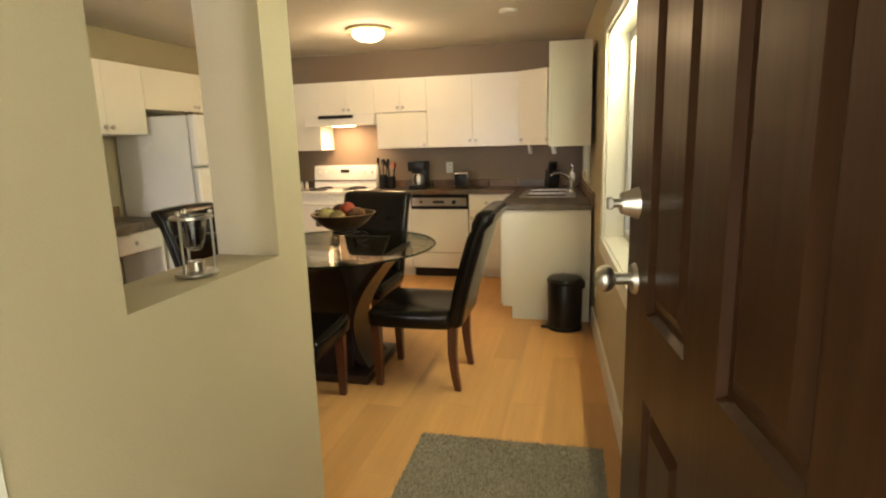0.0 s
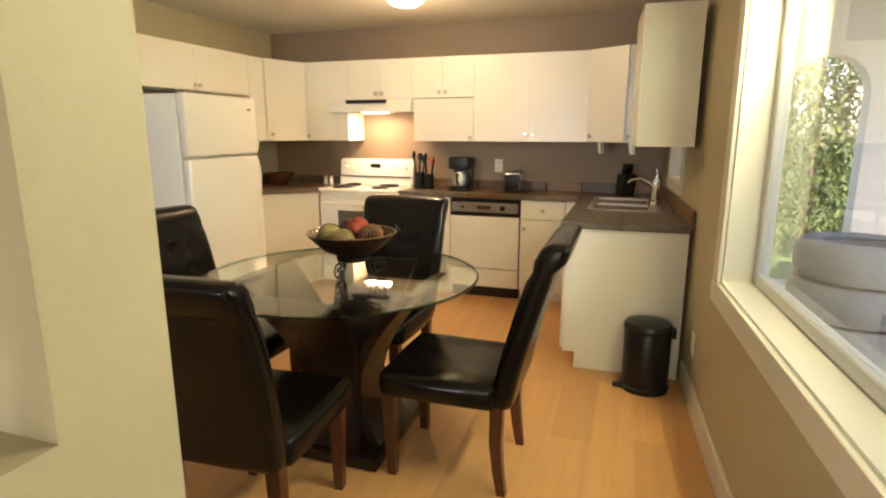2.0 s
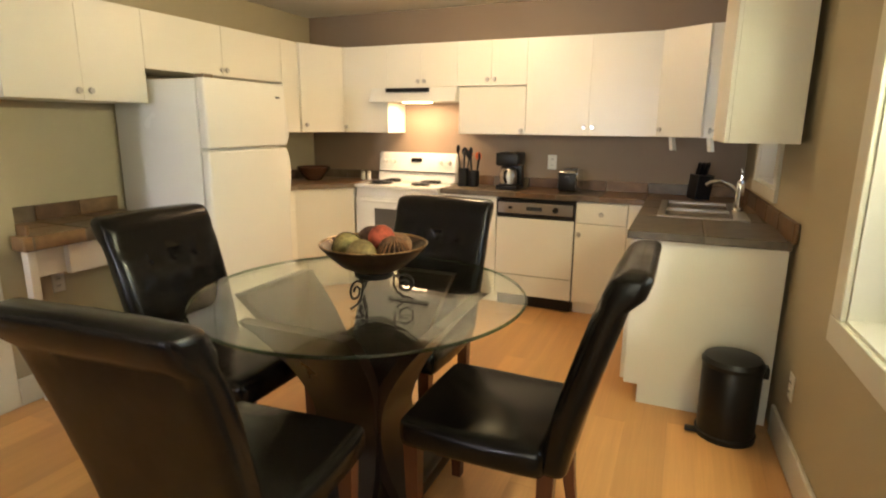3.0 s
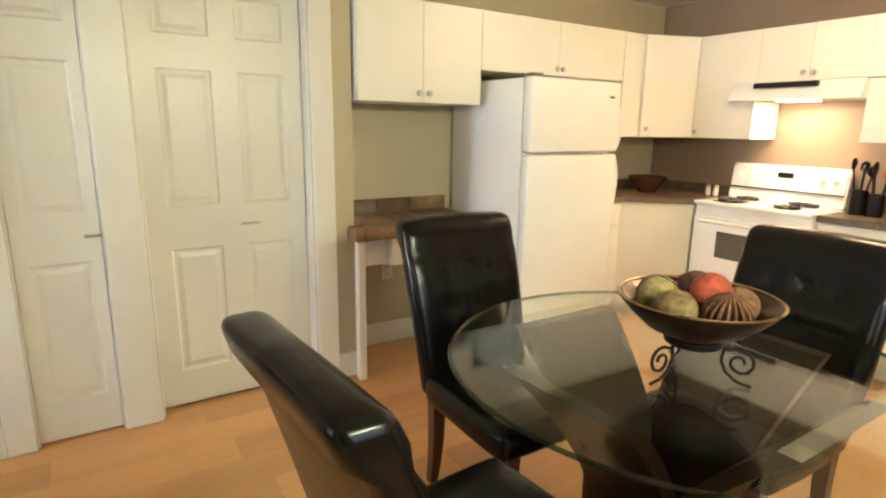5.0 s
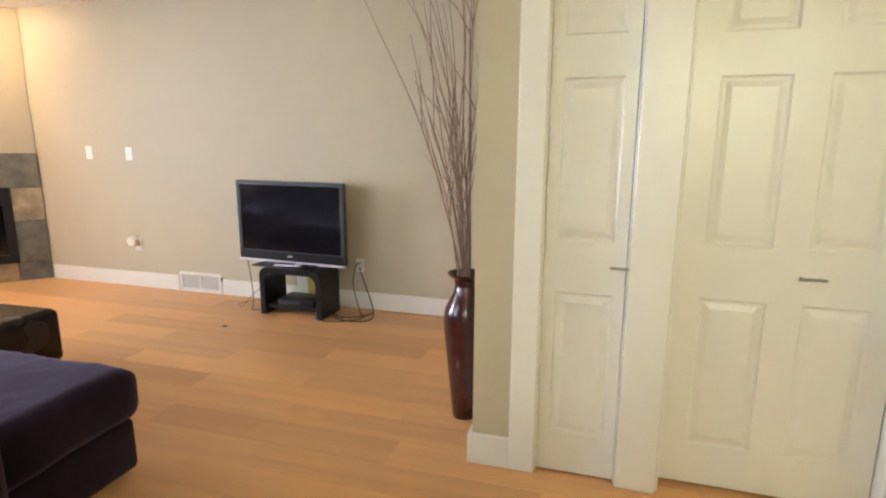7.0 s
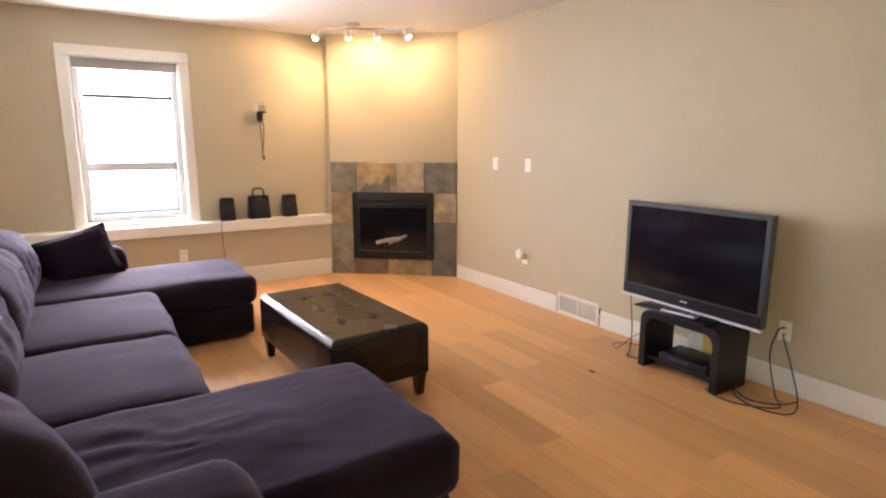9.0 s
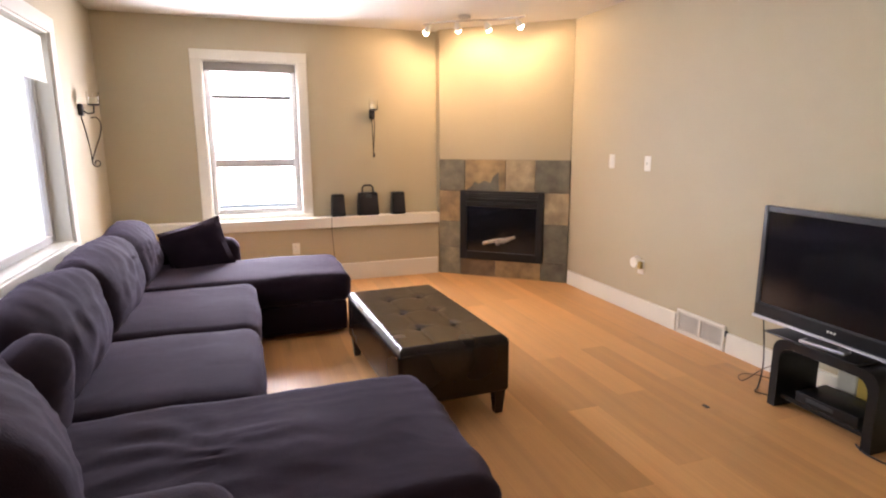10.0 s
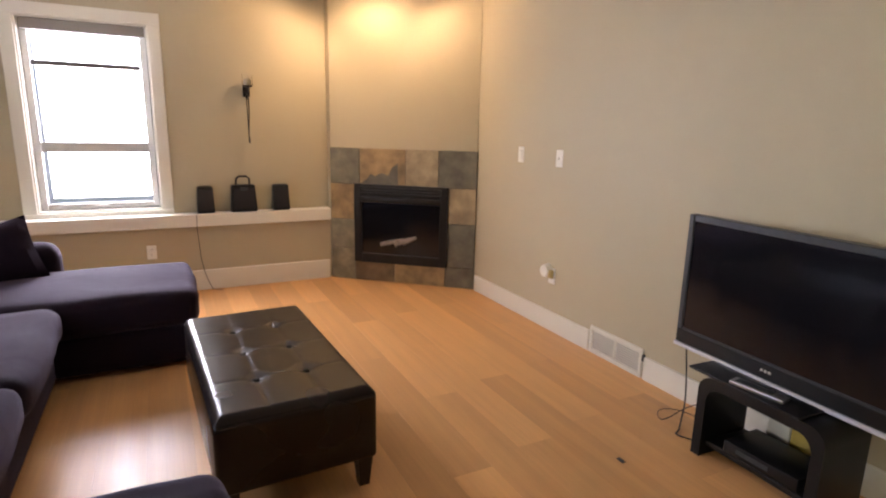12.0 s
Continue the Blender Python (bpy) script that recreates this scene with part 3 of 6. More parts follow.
CT, CB = 0.905, 0.862  # counter top and underside
BY = 6.87
cabinet("base_cabinet", 0.36, CB, 0.42, BK(-0.838, BY, 0), [(0, 0.36, 0.705, 0.855, 0.18, 0.775), (0, 0.36, 0.10, 0.70, 0.33, 0.62)], "white base cabinet with one drawer over a door", BG, 0.09)
cabinet("base_cabinet", 0.465, CB, 0.42, BK(-1.806, BY, 0), [(0, 0.465, 0.705, 0.855, 0.23, 0.775), (0, 0.465, 0.10, 0.70, 0.43, 0.62)], "white base cabinet between range and dishwasher", BG, 0.09)
c = thing("base_cabinet", pose(0, 0, 0), "white base cabinet under the sink with a plain end panel", "cabinet", BG)
bm = N()
prism(bm, [(-0.69, 5.632), (-0.035, 5.632), (-0.12, 7.295), (-0.835, 7.295), (-0.835, 6.875), (-0.69, 6.875)], 0.10, CB), prism(bm, [(-0.62, 5.633), (-0.036, 5.633), (-0.12, 7.295), (-0.62, 7.295)], 0, 0.10)
part("body", bm, CAB, c, smooth=False)
for k in range(2):
    d = part("door", box(N(), (-0.712, 5.66 + 0.58 * k, 0.11), (-0.6905, 6.23 + 0.58 * k, 0.85), 0.0025, 1), CAB, c)
    knob(d, pose(-0.712, 6.19 if k == 0 else 6.28, 0.76))
c = thing("base_cabinet", pose(0, 0, 0), "white corner base cabinet beside the range", "cabinet", BG)
bm = N()
prism(bm, [(-3.43, 5.96), (-3.43, 6.50), (-3.08, 6.86), (-3.08, 7.295), (-3.795, 7.295), (-3.795, 5.96)], 0.09, CB), prism(bm, [(-3.5, 5.97), (-3.5, 6.55), (-3.15, 6.90), (-3.15, 7.29), (-3.79, 7.29), (-3.79, 5.97)], 0, 0.09)
part("body", bm, CAB, c, smooth=False)
for k in range(2):
    d = part("drawer_front", box(N(), (-3.4295, 5.965 + 0.262 * k, 0.70), (-3.41, 6.222 + 0.262 * k, 0.855), 0.0025, 1), CAB, c)
    knob(d, pose(-3.41, 6.09 + 0.26 * k, 0.78, 0, 0, 180))
    part("door", box(N(), (-3.4295, 5.965 + 0.262 * k, 0.10), (-3.41, 6.222 + 0.262 * k, 0.695), 0.0025, 1), CAB, c)


def countertop(name, outline, z0, z1, label):
    c = thing(name, pose(0, 0, 0), label, "countertop")
    part("core", prism(N(), outline, z0, z1 - 0.004), GROUT, c, smooth=False)
    return c


def slate_tile(parent, a, b, mats, bevel=0.004, m=None, name="tile"):
    ob = part(name, box(N(), a, b, bevel, 1), random.choice(mats) if isinstance(mats, list) else mats, parent)
    if m is not None:
        ob.matrix_basis = m
    return ob


def tiles_over(c, x0, x1, y0, y1, z0, z1, nx, ny, gap=0.003):
    for i in range(nx):
        for j in range(ny):
            slate_tile(c, (x0 + (x1 - x0) * i / nx + gap, y0 + (y1 - y0) * j / ny + gap, z0), (x0 + (x1 - x0) * (i + 1) / nx - gap, y0 + (y1 - y0) * (j + 1) / ny - gap, z1), COUNTERS)


c = countertop("countertop", [(-0.725, 5.60), (-0.03, 5.60), (-0.125, 7.298), (-2.27, 7.298), (-2.27, 6.845), (-0.725, 6.845)], CB + 0.002, CT - 0.004, "brown and grey slate-tiled countertop along the back wall and sink")
tiles_over(c, -2.275, -0.73, 6.84, 7.27, CB + 0.004, CT, 5, 1)
tiles_over(c, -0.728, -0.045, 5.592, 6.12, CB + 0.004, CT, 2, 1)
tiles_over(c, -0.728, -0.60, 6.12, 6.84, CB + 0.004, CT, 1, 2)
tiles_over(c, -0.17, -0.085, 6.12, 6.84, CB + 0.004, CT, 1, 2)
tiles_over(c, -0.728, -0.11, 6.84, 7.27, CB + 0.004, CT, 2, 1)
for k in range(7):
    slate_tile(c, (-2.27 + 0.306 * k, 7.272, CT - 0.01), (-1.97 + 0.306 * k, 7.296, CT + 0.075), COUNTERS)
for k in range(5):
    slate_tile(c, (-0.026, 5.61 + 0.325 * k, CT - 0.01), (-0.004, 5.93 + 0.325 * k, CT + 0.085), COUNTERS, m=EAST)
c = countertop("countertop", [(-3.40, 5.95), (-3.40, 6.51), (-3.06, 6.85), (-3.06, 7.298), (-3.798, 7.298), (-3.798, 5.95)], CB + 0.002, CT - 0.004, "brown slate-tiled corner countertop between refrigerator and range")
tiles_over(c, -3.79, -3.405, 5.955, 6.52, CB + 0.004, CT, 1, 2)
tiles_over(c, -3.79, -3.42, 6.52, 7.27, CB + 0.004, CT, 1, 2)
part("tile", prism(N(), [(-3.414, 6.525), (-3.062, 6.87), (-3.062, 7.268), (-3.414, 7.268)], CB + 0.004, CT), COUNTERS[0], c, smooth=False)
for k in range(4):
    slate_tile(c, (-3.796, 5.96 + 0.333 * k, CT - 0.01), (-3.772, 6.288 + 0.333 * k, CT + 0.075), COUNTERS)
for k in range(2):
    slate_tile(c, (-3.77 + 0.355 * k, 7.272, CT - 0.01), (-3.42 + 0.355 * k, 7.296, CT + 0.075), COUNTERS)

# desk between closet and refrigerator
DT = 0.858
c = countertop("desk_countertop", [(-3.33, 4.375), (-3.33, 5.20), (-3.798, 5.20), (-3.798, 4.412), (-3.45, 4.412), (-3.43, 4.375)], DT - 0.072, DT - 0.004, "brown slate-tiled desk top between closet and refrigerator")
tiles_over(c, -3.79, -3.326, 4.415, 5.20, DT - 0.07, DT, 2, 3)
slate_tile(c, (-3.43, 4.368, DT - 0.07), (-3.327, 4.412, DT), COUNTERS)
for k in range(3):
    slate_tile(c, (-3.796, 4.45 + 0.25 * k, DT - 0.01), (-3.774, 4.697 + 0.25 * k, DT + 0.085), COUNTERS)
slate_tile(c, (-3.63, 4.413, DT - 0.01), (-3.38, 4.433, DT + 0.05), COUNTERS[2])
c = thing("desk", pose(0, 0, 0), "white built-in desk frame with one drawer", "desk")
part("side_panel", box(N(), (-3.35, 4.388, 0), (-3.40, 4.430, DT - 0.074), 0.003, 1), CAB, c)
part("side_panel", box(N(), (-3.39, 5.165, 0), (-3.79, 5.195, DT - 0.074), 0.003, 1), CAB, c)
part("apron", box(N(), (-3.44, 4.432, 0.63), (-3.42, 5.163, DT - 0.074), 0.002, 1), CAB, c)
d = part("drawer_front", box(N(), (-3.418, 4.60, 0.625), (-3.375, 5.16, DT - 0.08), 0.003, 1), CAB, c)
knob(d, pose(-3.375, 4.88, 0.70, 0, 0, 180))

# refrigerator
c = thing("refrigerator", pose(-3.02, 5.24, 0), "white top-freezer refrigerator beside the desk", "refrigerator")
part("body", box(N(), (-0.75, 0, 0.03), (-0.07, 0.70, 1.645), 0.012), APPL, c)
part("base_grille", box(N(), (-0.07, 0.01, 0.02), (-0.045, 0.69, 0.10), 0.004), material("grille_grey", (0.25, 0.25, 0.24), 0.5, grain=0.05), c)
for nm, z0, z1 in (("refrigerator_door", 0.11, 1.236), ("freezer_door", 1.248, 1.65)):
    d = part(nm, box(N(), (-0.066, 0.0, z0), (0, 0.70, z1), 0.016, 3), APPL, c)
    hz0, hz1, near = (0.70, 1.226, 1) if z0 < 1 else (1.258, 1.60, 0)
    bm = N()
    for i in range(13):
        h = i / 12
        k = math.sin(math.pi * (h ** 2.2 if near else (1 - h) ** 2.2)) ** 0.8
        z, y1 = hz0 + (hz1 - hz0) * h, 0.694 + 0.030 * k
        for x, y in ((-0.060, 0.690), (-0.060, y1), (0.004 * k - 0.006, y1), (0.004 * k - 0.006, 0.690)):
            bm.verts.new((x, y, z))
    bm.verts.ensure_lookup_table()
    box_faces(bm)
    part("handle", bm, APPL, d)
part("badge", box(N(), (0.0, 0.60, 1.555), (0.002, 0.64, 1.568)), GREYPL, c)
part("hinge_cover", box(N(), (-0.09, 0.02, 1.645), (-0.01, 0.09, 1.668), 0.006), material("hinge_brown", (0.2, 0.15, 0.1), 0.5, grain=0.05), c)

# dishwasher
c = thing("dishwasher", pose(-1.806, BY - 0.005, 0), "white built-in dishwasher with a steel control strip", "dishwasher")
part("body", box(N(), (0.004, 0.03, 0.09), (0.60, 0.42, CB - 0.004)), BLACK, c)
part("toe_kick", box(N(), (0.01, 0.06, 0.0), (0.594, 0.09, 0.10)), BLACK, c)
part("door", box(N(), (0.006, 0, 0.265), (0.598, 0.028, 0.71), 0.004, 1), APPL, c)
part("lower_panel", box(N(), (0.006, 0.004, 0.10), (0.598, 0.03, 0.258), 0.004, 1), APPL, c)
part("control_frame", box(N(), (0.006, -0.004, 0.715), (0.598, 0.028, 0.845), 0.004, 1), BLACK, c)
d = part("control_panel", box(N(), (0.018, -0.010, 0.745), (0.586, -0.003, 0.828), 0.003, 1), STEEL, c, "brushed steel control panel")
bm = N()
rod(bm, (0.46, -0.01, 0.785), (0.46, -0.03, 0.785), 0.022, 0.019, 20)
part("dial", bm, BLACK, d, "black timer dial")
part("latch", box(N(), (0.24, -0.016, 0.772), (0.36, -0.008, 0.80), 0.003, 1), GREYPL, d)
part("button", box(N(), (0.10, -0.014, 0.778), (0.13, -0.008, 0.796), 0.002, 1), BLACK, d)

# range
RX = -3.05
c = thing("kitchen_range", pose(RX, 6.82, 0), "white electric range with coil burners", "stove")
part("body", box(N(), (0, 0.03, 0.06), (0.76, 0.46, 0.875), 0.006), APPL, c)
d = part("oven_door", box(N(), (0.01, 0, 0.20), (0.75, 0.032, 0.80), 0.008), APPL, c)
part("oven_window", box(N(), (0.19, -0.003, 0.53), (0.54, 0.004, 0.71), 0.003, 1), material("oven_glass", (0.10, 0.095, 0.085), 0.15, blotch=0.05), d)
bm = N()
tube(bm, [(0.08, 0, 0.775), (0.08, -0.045, 0.775), (0.68, -0.045, 0.775), (0.68, 0, 0.775)], 0.011, 8)
part("handle", bm, APPL, d)
part("storage_drawer", box(N(), (0.01, 0.002, 0.05), (0.75, 0.03, 0.19), 0.006), APPL, c)
part("cooktop", box(N(), (-0.004, -0.004, 0.875), (0.764, 0.46, 0.905), 0.010), APPL, c)
for x, y, r in ((0.19, 0.12, 0.10), (0.56, 0.12, 0.085), (0.19, 0.33, 0.08), (0.56, 0.33, 0.10)):
    bm = N()
    lathe(bm, [(r * 0.3, 0.907), (r, 0.912), (r * 1.1, 0.909), (r * 1.12, 0.906)], (x, y, 0), 24)
    p = part("drip_bowl", bm, CHROME, c, "chrome drip bowl")
    bm = N()
    pts = [(x + (r * 0.2 + r * 0.75 * a / 44) * math.cos(a * 0.5), y + (r * 0.2 + r * 0.75 * a / 44) * math.sin(a * 0.5), 0.919) for a in range(45)]
    tube(bm, pts, 0.006, 6)
    part("coil", bm, BLACK, p)
bm = N()
prism(bm, [(0.0, 0.40), (0.76, 0.40), (0.76, 0.475), (0.0, 0.475)], 0.90, 1.155)
for v in bm.verts:
    if v.co.z > 1 and v.co.y < 0.45:
        v.co.y += 0.035
bmesh.ops.bevel(bm, geom=bm.edges[:], offset=0.012, segments=2, affect="EDGES")
d = part("backguard", bm, APPL, c)
for x in (0.07, 0.15, 0.61, 0.69):
    bm = N()
    rod(bm, (x, 0.425, 1.075), (x, 0.395, 1.07), 0.021, 0.017, 16), box(bm, (x - 0.004, 0.39, 1.055), (x + 0.004, 0.40, 1.09))
    part("knob", bm, WHITEPL, d)
part("trim_line", box(N(), (0.01, 0.400, 0.985), (0.75, 0.412, 0.993)), BLACK, d)
part("clock", box(N(), (0.33, 0.412, 1.075), (0.43, 0.426, 1.11), 0.002, 1), BLACK, d, "black clock display")

# range hood
c = thing("range_hood", pose(-2.945, 6.90, 1.575), "white under-cabinet range hood, its lamp lit", "range hood")
bm = N()
prism(bm, [(0, 0), (0.765, 0), (0.765, 0.395), (0, 0.395)], 0, 0.112)
for v in bm.verts:
    if v.co.z > 0.05 and v.co.y < 0.1:
        v.co.y += 0.06
part("body", bm, APPL, c, smooth=False)
part("vent_strip", box(N(), (0.15, 0.020, 0.075), (0.53, 0.05, 0.106)), BLACK, c, "black switch strip")
part("lamp_lens", box(N(), (0.26, 0.10, -0.006), (0.48, 0.22, 0.001), 0.003, 1), LAMPGLASS, c, "lit lamp lens")


# ---- dining ----
def dining_chair():
    c = thing("dining_chair", pose(0, 0, 0), "dark brown leather dining chair with tufted back", "chair", "chairs round the glass table")
    bm = soft_box(N(), (-0.25, -0.24, 0.365), (0.25, 0.245, 0.472), 0.032, 5, 0.012, 0.003, 1)
    part("seat", bm, LEATHER, c)
    t = soft_box(N(), (-0.24, -0.043, 0.0), (0.24, 0.043, 0.655), 0.03, 14, 0.008, 0.002, 2)
    for v in t.verts:
        front = v.co.y > 0
        h = max(v.co.z / 0.66, 0.0)
        v.co.x *= 0.98 + 0.10 * h
        # a stitched seam under the rolled head
        v.co.y *= 1 - 0.28 * math.exp(-((v.co.z - 0.545) / 0.010) ** 2)
        v.co.y += -0.045 - 0.175 * h ** 1.3 - (0.026 * min(1, max(0, (h - 0.80) / 0.08)) if not front else 0.012 * max(0, (h - 0.86) / 0.14))
        if front:
            for bx in (-0.11, 0.0, 0.11):
                for bz in (0.33, 0.46):
                    r2 = (v.co.x - bx) ** 2 + (v.co.z - bz) ** 2
                    v.co.y -= 0.017 * math.exp(-r2 / 0.0013) + 0.004 * math.exp(-((v.co.z - bz) / 0.012) ** 2) * max(0, 1 - abs(v.co.x) / 0.2)
    t.transform(pose(0, -0.21, 0.375))
    b = part("backrest", t, LEATHER, c)
    for bx in (-0.11, 0.0, 0.11):
        for bz in (0.33, 0.46):
            h = bz / 0.66
            t = N()
            bmesh.ops.create_uvsphere(t, u_segments=10, v_segments=6, radius=0.011)
            t.transform(pose(bx, -0.21 - 0.045 - 0.175 * h ** 1.3 + 0.029, 0.375 + bz))
            part("button", t, LEATHER, b)
    for sx in (-1, 1):
        bm = N()
        for z, y, w in ((0, 0.205, 0.018), (0.385, 0.212, 0.026)):
            for dx, dy in ((-w, -w), (w, -w), (w, w), (-w, w)):
                bm.verts.new((sx * 0.195 + dx, y + dy, z))
        bm.verts.ensure_lookup_table()
        box_faces(bm)
        part("leg", bm, LEGWOOD, c, "cherry-stained wooden leg")
        bm = N()
        pts = ((0, -0.262, 0.017), (0.10, -0.246, 0.020), (0.22, -0.235, 0.023), (0.385, -0.238, 0.025))
        for z, y, w in pts:
            for dx, dy in ((-w, -w), (w, -w), (w, w), (-w, w)):
                bm.verts.new((sx * 0.195 + dx, y + dy, z))
        bm.verts.ensure_lookup_table()
        box_faces(bm)
        part("leg", bm, LEGWOOD, c, "cherry-stained wooden leg")
    return c


chair = dining_chair()
chair.matrix_basis = pose(-1.03, 4.49, 0, 0, 0, 90)
copy_thing(chair, pose(-1.578, 3.915, 0, 0, 0, 4))
copy_thing(chair, pose(-2.13, 4.46, 0, 0, 0, -91))
copy_thing(chair, pose(-1.62, 4.99, 0, 0, 0, 180))

TX, TY, TZ = -1.578, 4.54, 0.78  # table centre and the top of its glass
c = thing("dining_table", pose(TX, TY, 0), "round glass-topped dining table on a curved dark wood pedestal", "table")
bm = lathe(N(), [(0.6115, TZ - 0.012), (0.612, TZ - 0.011), (0.612, TZ - 0.001), (0.6115, TZ)], seg=96)
top = part("tabletop", bm, TABLEGLASS, c, "round clear glass top with bevelled edge")
bm = ring(N(), [(0.6125, TZ - 0.012), (0.618, TZ - 0.010), (0.621, TZ - 0.006), (0.618, TZ - 0.002), (0.6125, TZ)], seg=96)
part("rim", bm, GLASSEDGE, top, "green-tinted bevelled glass rim").visible_shadow = False
for k in range(4):
    bm = N()
    n = 14
    for i in range(n + 1):
        h = i / n
        r = 0.12 + (0.10 * (1 - h / 0.35) ** 2 if h < 0.35 else 0.29 * ((h - 0.35) / 0.65) ** 1.6)
        w, th = 0.125 + (0.04 * (1 - h / 0.35) if h < 0.35 else 0.085 * (h - 0.35) / 0.65), 0.024
        z = 0.06 + (TZ - 0.074) * h
        for a, b in ((-w, -th), (w, -th), (w, th), (-w, th)):
            bm.verts.new((a, r + b, z))
    bm.verts.ensure_lookup_table()
    box_faces(bm)
    bm.transform(pose(0, 0, 0, 0, 0, 90 * k))
    part("leg", bm, ESPRESSO, c, "curved espresso wood slab leg")
part("base", box(N(), (-0.28, -0.28, 0.0), (0.28, 0.28, 0.06), 0.012), ESPRESSO, c)

# ---- living room ----
def pillow_mesh(w, h, d, seed):
    bm = N()
    k = 12
    grid = {}
    for s in (1, -1):
        for i in range(k + 1):
            for j in range(k + 1):
                u, v = 2 * i / k - 1, 2 * j / k - 1
                edge = max(abs(u), abs(v)) > 0.999
                if s < 0 and edge:
                    grid[s, i, j] = grid[1, i, j]
                    continue
                t = d / 2 * ((1 - u ** 4) * (1 - v ** 4)) ** 0.5
                pin = 1 - 0.07 * (1 - abs(u) ** 1.5 * abs(v) ** 1.5)
                nn = noise.noise(Vector((u * 2 + seed, v * 2, s)))
                grid[s, i, j] = bm.verts.new((u * w / 2 * pin, s * t * (1 + 0.25 * nn), v * h / 2 * pin))
    for s in (1, -1):
        for i in range(k):
            for j in range(k):
                bm.faces.new((grid[s, i, j], grid[s, i + 1, j], grid[s, i + 1, j + 1], grid[s, i, j + 1]))
    return bm


c = thing("sectional_sofa", pose(0, 0, 0), "plum-brown microfibre U-shaped sectional sofa under the window", "sofa")
part("base", soft_box(N(), (-2.30, -1.36, 0.03), (-1.30, 0.60, 0.27), 0.03, 2, 0.0, 0.002), FABRIC, c)
part("back_frame", soft_box(N(), (-1.46, -2.36, 0.03), (-1.22, 1.64, 0.60), 0.05, 4, 0.0, 0.004), FABRIC, c)
part("arm", soft_box(N(), (-2.26, -2.37, 0.03), (-1.44, -2.14, 0.635), 0.09, 3, 0.006, 0.004, 3), FABRIC, c)
part("arm", soft_box(N(), (-2.29, 1.32, 0.03), (-1.44, 1.64, 0.655), 0.09, 3, 0.006, 0.004, 4), FABRIC, c)
part("chaise_base", soft_box(N(), (-3.0, -2.16, 0.03), (-1.44, -1.36, 0.26), 0.03, 3, 0, 0.002), FABRIC, c)
part("chaise_base", soft_box(N(), (-2.955, 0.53, 0.03), (-1.44, 1.345, 0.26), 0.03, 3, 0, 0.002), FABRIC, c)
part("chaise_cushion", soft_box(N(), (-3.03, -2.17, 0.25), (-1.45, -1.34, 0.465), 0.06, 7, 0.016, 0.008, 5), FABRIC, c)
bm = soft_box(N(), (-2.985, 0.51, 0.25), (-1.45, 1.365, 0.47), 0.06, 44, 0.016, 0.010, 6)
for v in bm.verts:
    # folds that fan out from the corner by the arm
    dx, dy = v.co.x + 2.30, v.co.y - 0.97
    far, angle = math.hypot(dx, dy), math.atan2(dy, dx)
    if v.co.z > 0.42 and far < 0.5:
        fade = max(0, 1 - far / 0.5) * min(1, far / 0.28) ** 1.5 * max(0, math.cos(angle)) ** 0.7
        v.co.z += 0.026 * fade * math.sin(angle * 15 + 1.5 * noise.noise(v.co * 5)) * (0.7 + noise.noise(v.co * 3))
part("chaise_cushion", bm, FABRIC, c)
part("seat_cushion", soft_box(N(), (-2.36, -1.335, 0.26), (-1.45, -0.375, 0.46), 0.07, 6, 0.02, 0.009, 7), FABRIC, c)
part("seat_cushion", soft_box(N(), (-2.36, -0.37, 0.26), (-1.45, 0.545, 0.46), 0.07, 6, 0.02, 0.009, 8), FABRIC, c)
for y0, y1, s in ((-2.14, -1.34, 9), (-1.35, -0.38, 10), (-0.39, 0.55, 11), (0.58, 1.40, 12)):
    bm = soft_box(N(), (-0.12, (y0 - y1) / 2, 0), (0.12, (y1 - y0) / 2, 0.40), 0.10, 22, 0.05, 0.014, s)
    for v in bm.verts:
        # creases running down from the top seam
        fold = 1 - abs(noise.noise(Vector((v.co.z * 2.5, v.co.y * 9 + v.co.z * 5 + s, s * 2.7))))
        v.co.x += 0.012 * (fold ** 5 - 0.3) * min(1, max(0, v.co.z) / 0.2) * (1 if v.co.x < 0 else 0)
    bm.transform(pose(-1.60, (y0 + y1) / 2, 0.43, 0, 14, 0) if s < 12 else pose(-1.74, 1.06, 0.44, 0, 16, 24))
    part("back_cushion", bm, FABRIC, c)
for m, s in ((pose(-1.95, -2.02, 0.60, 18, 15, 6), 1), (pose(-1.63, 0.69, 0.575, -14, 12, 78), 2)):
    bm = pillow_mesh(0.47, 0.40, 0.17, s) if s == 1 else soft_box(N(), (-0.21, -0.09, -0.20), (0.21, 0.09, 0.20), 0.085, 12, 0.03, 0.003, 5)
    bm.transform(m)
    ob = part("throw_pillow", bm, FABRIC, None)
    tagged(ob, "plum-brown microfibre throw pillow on the sofa", "pillow", "throw pillows on the sofa")

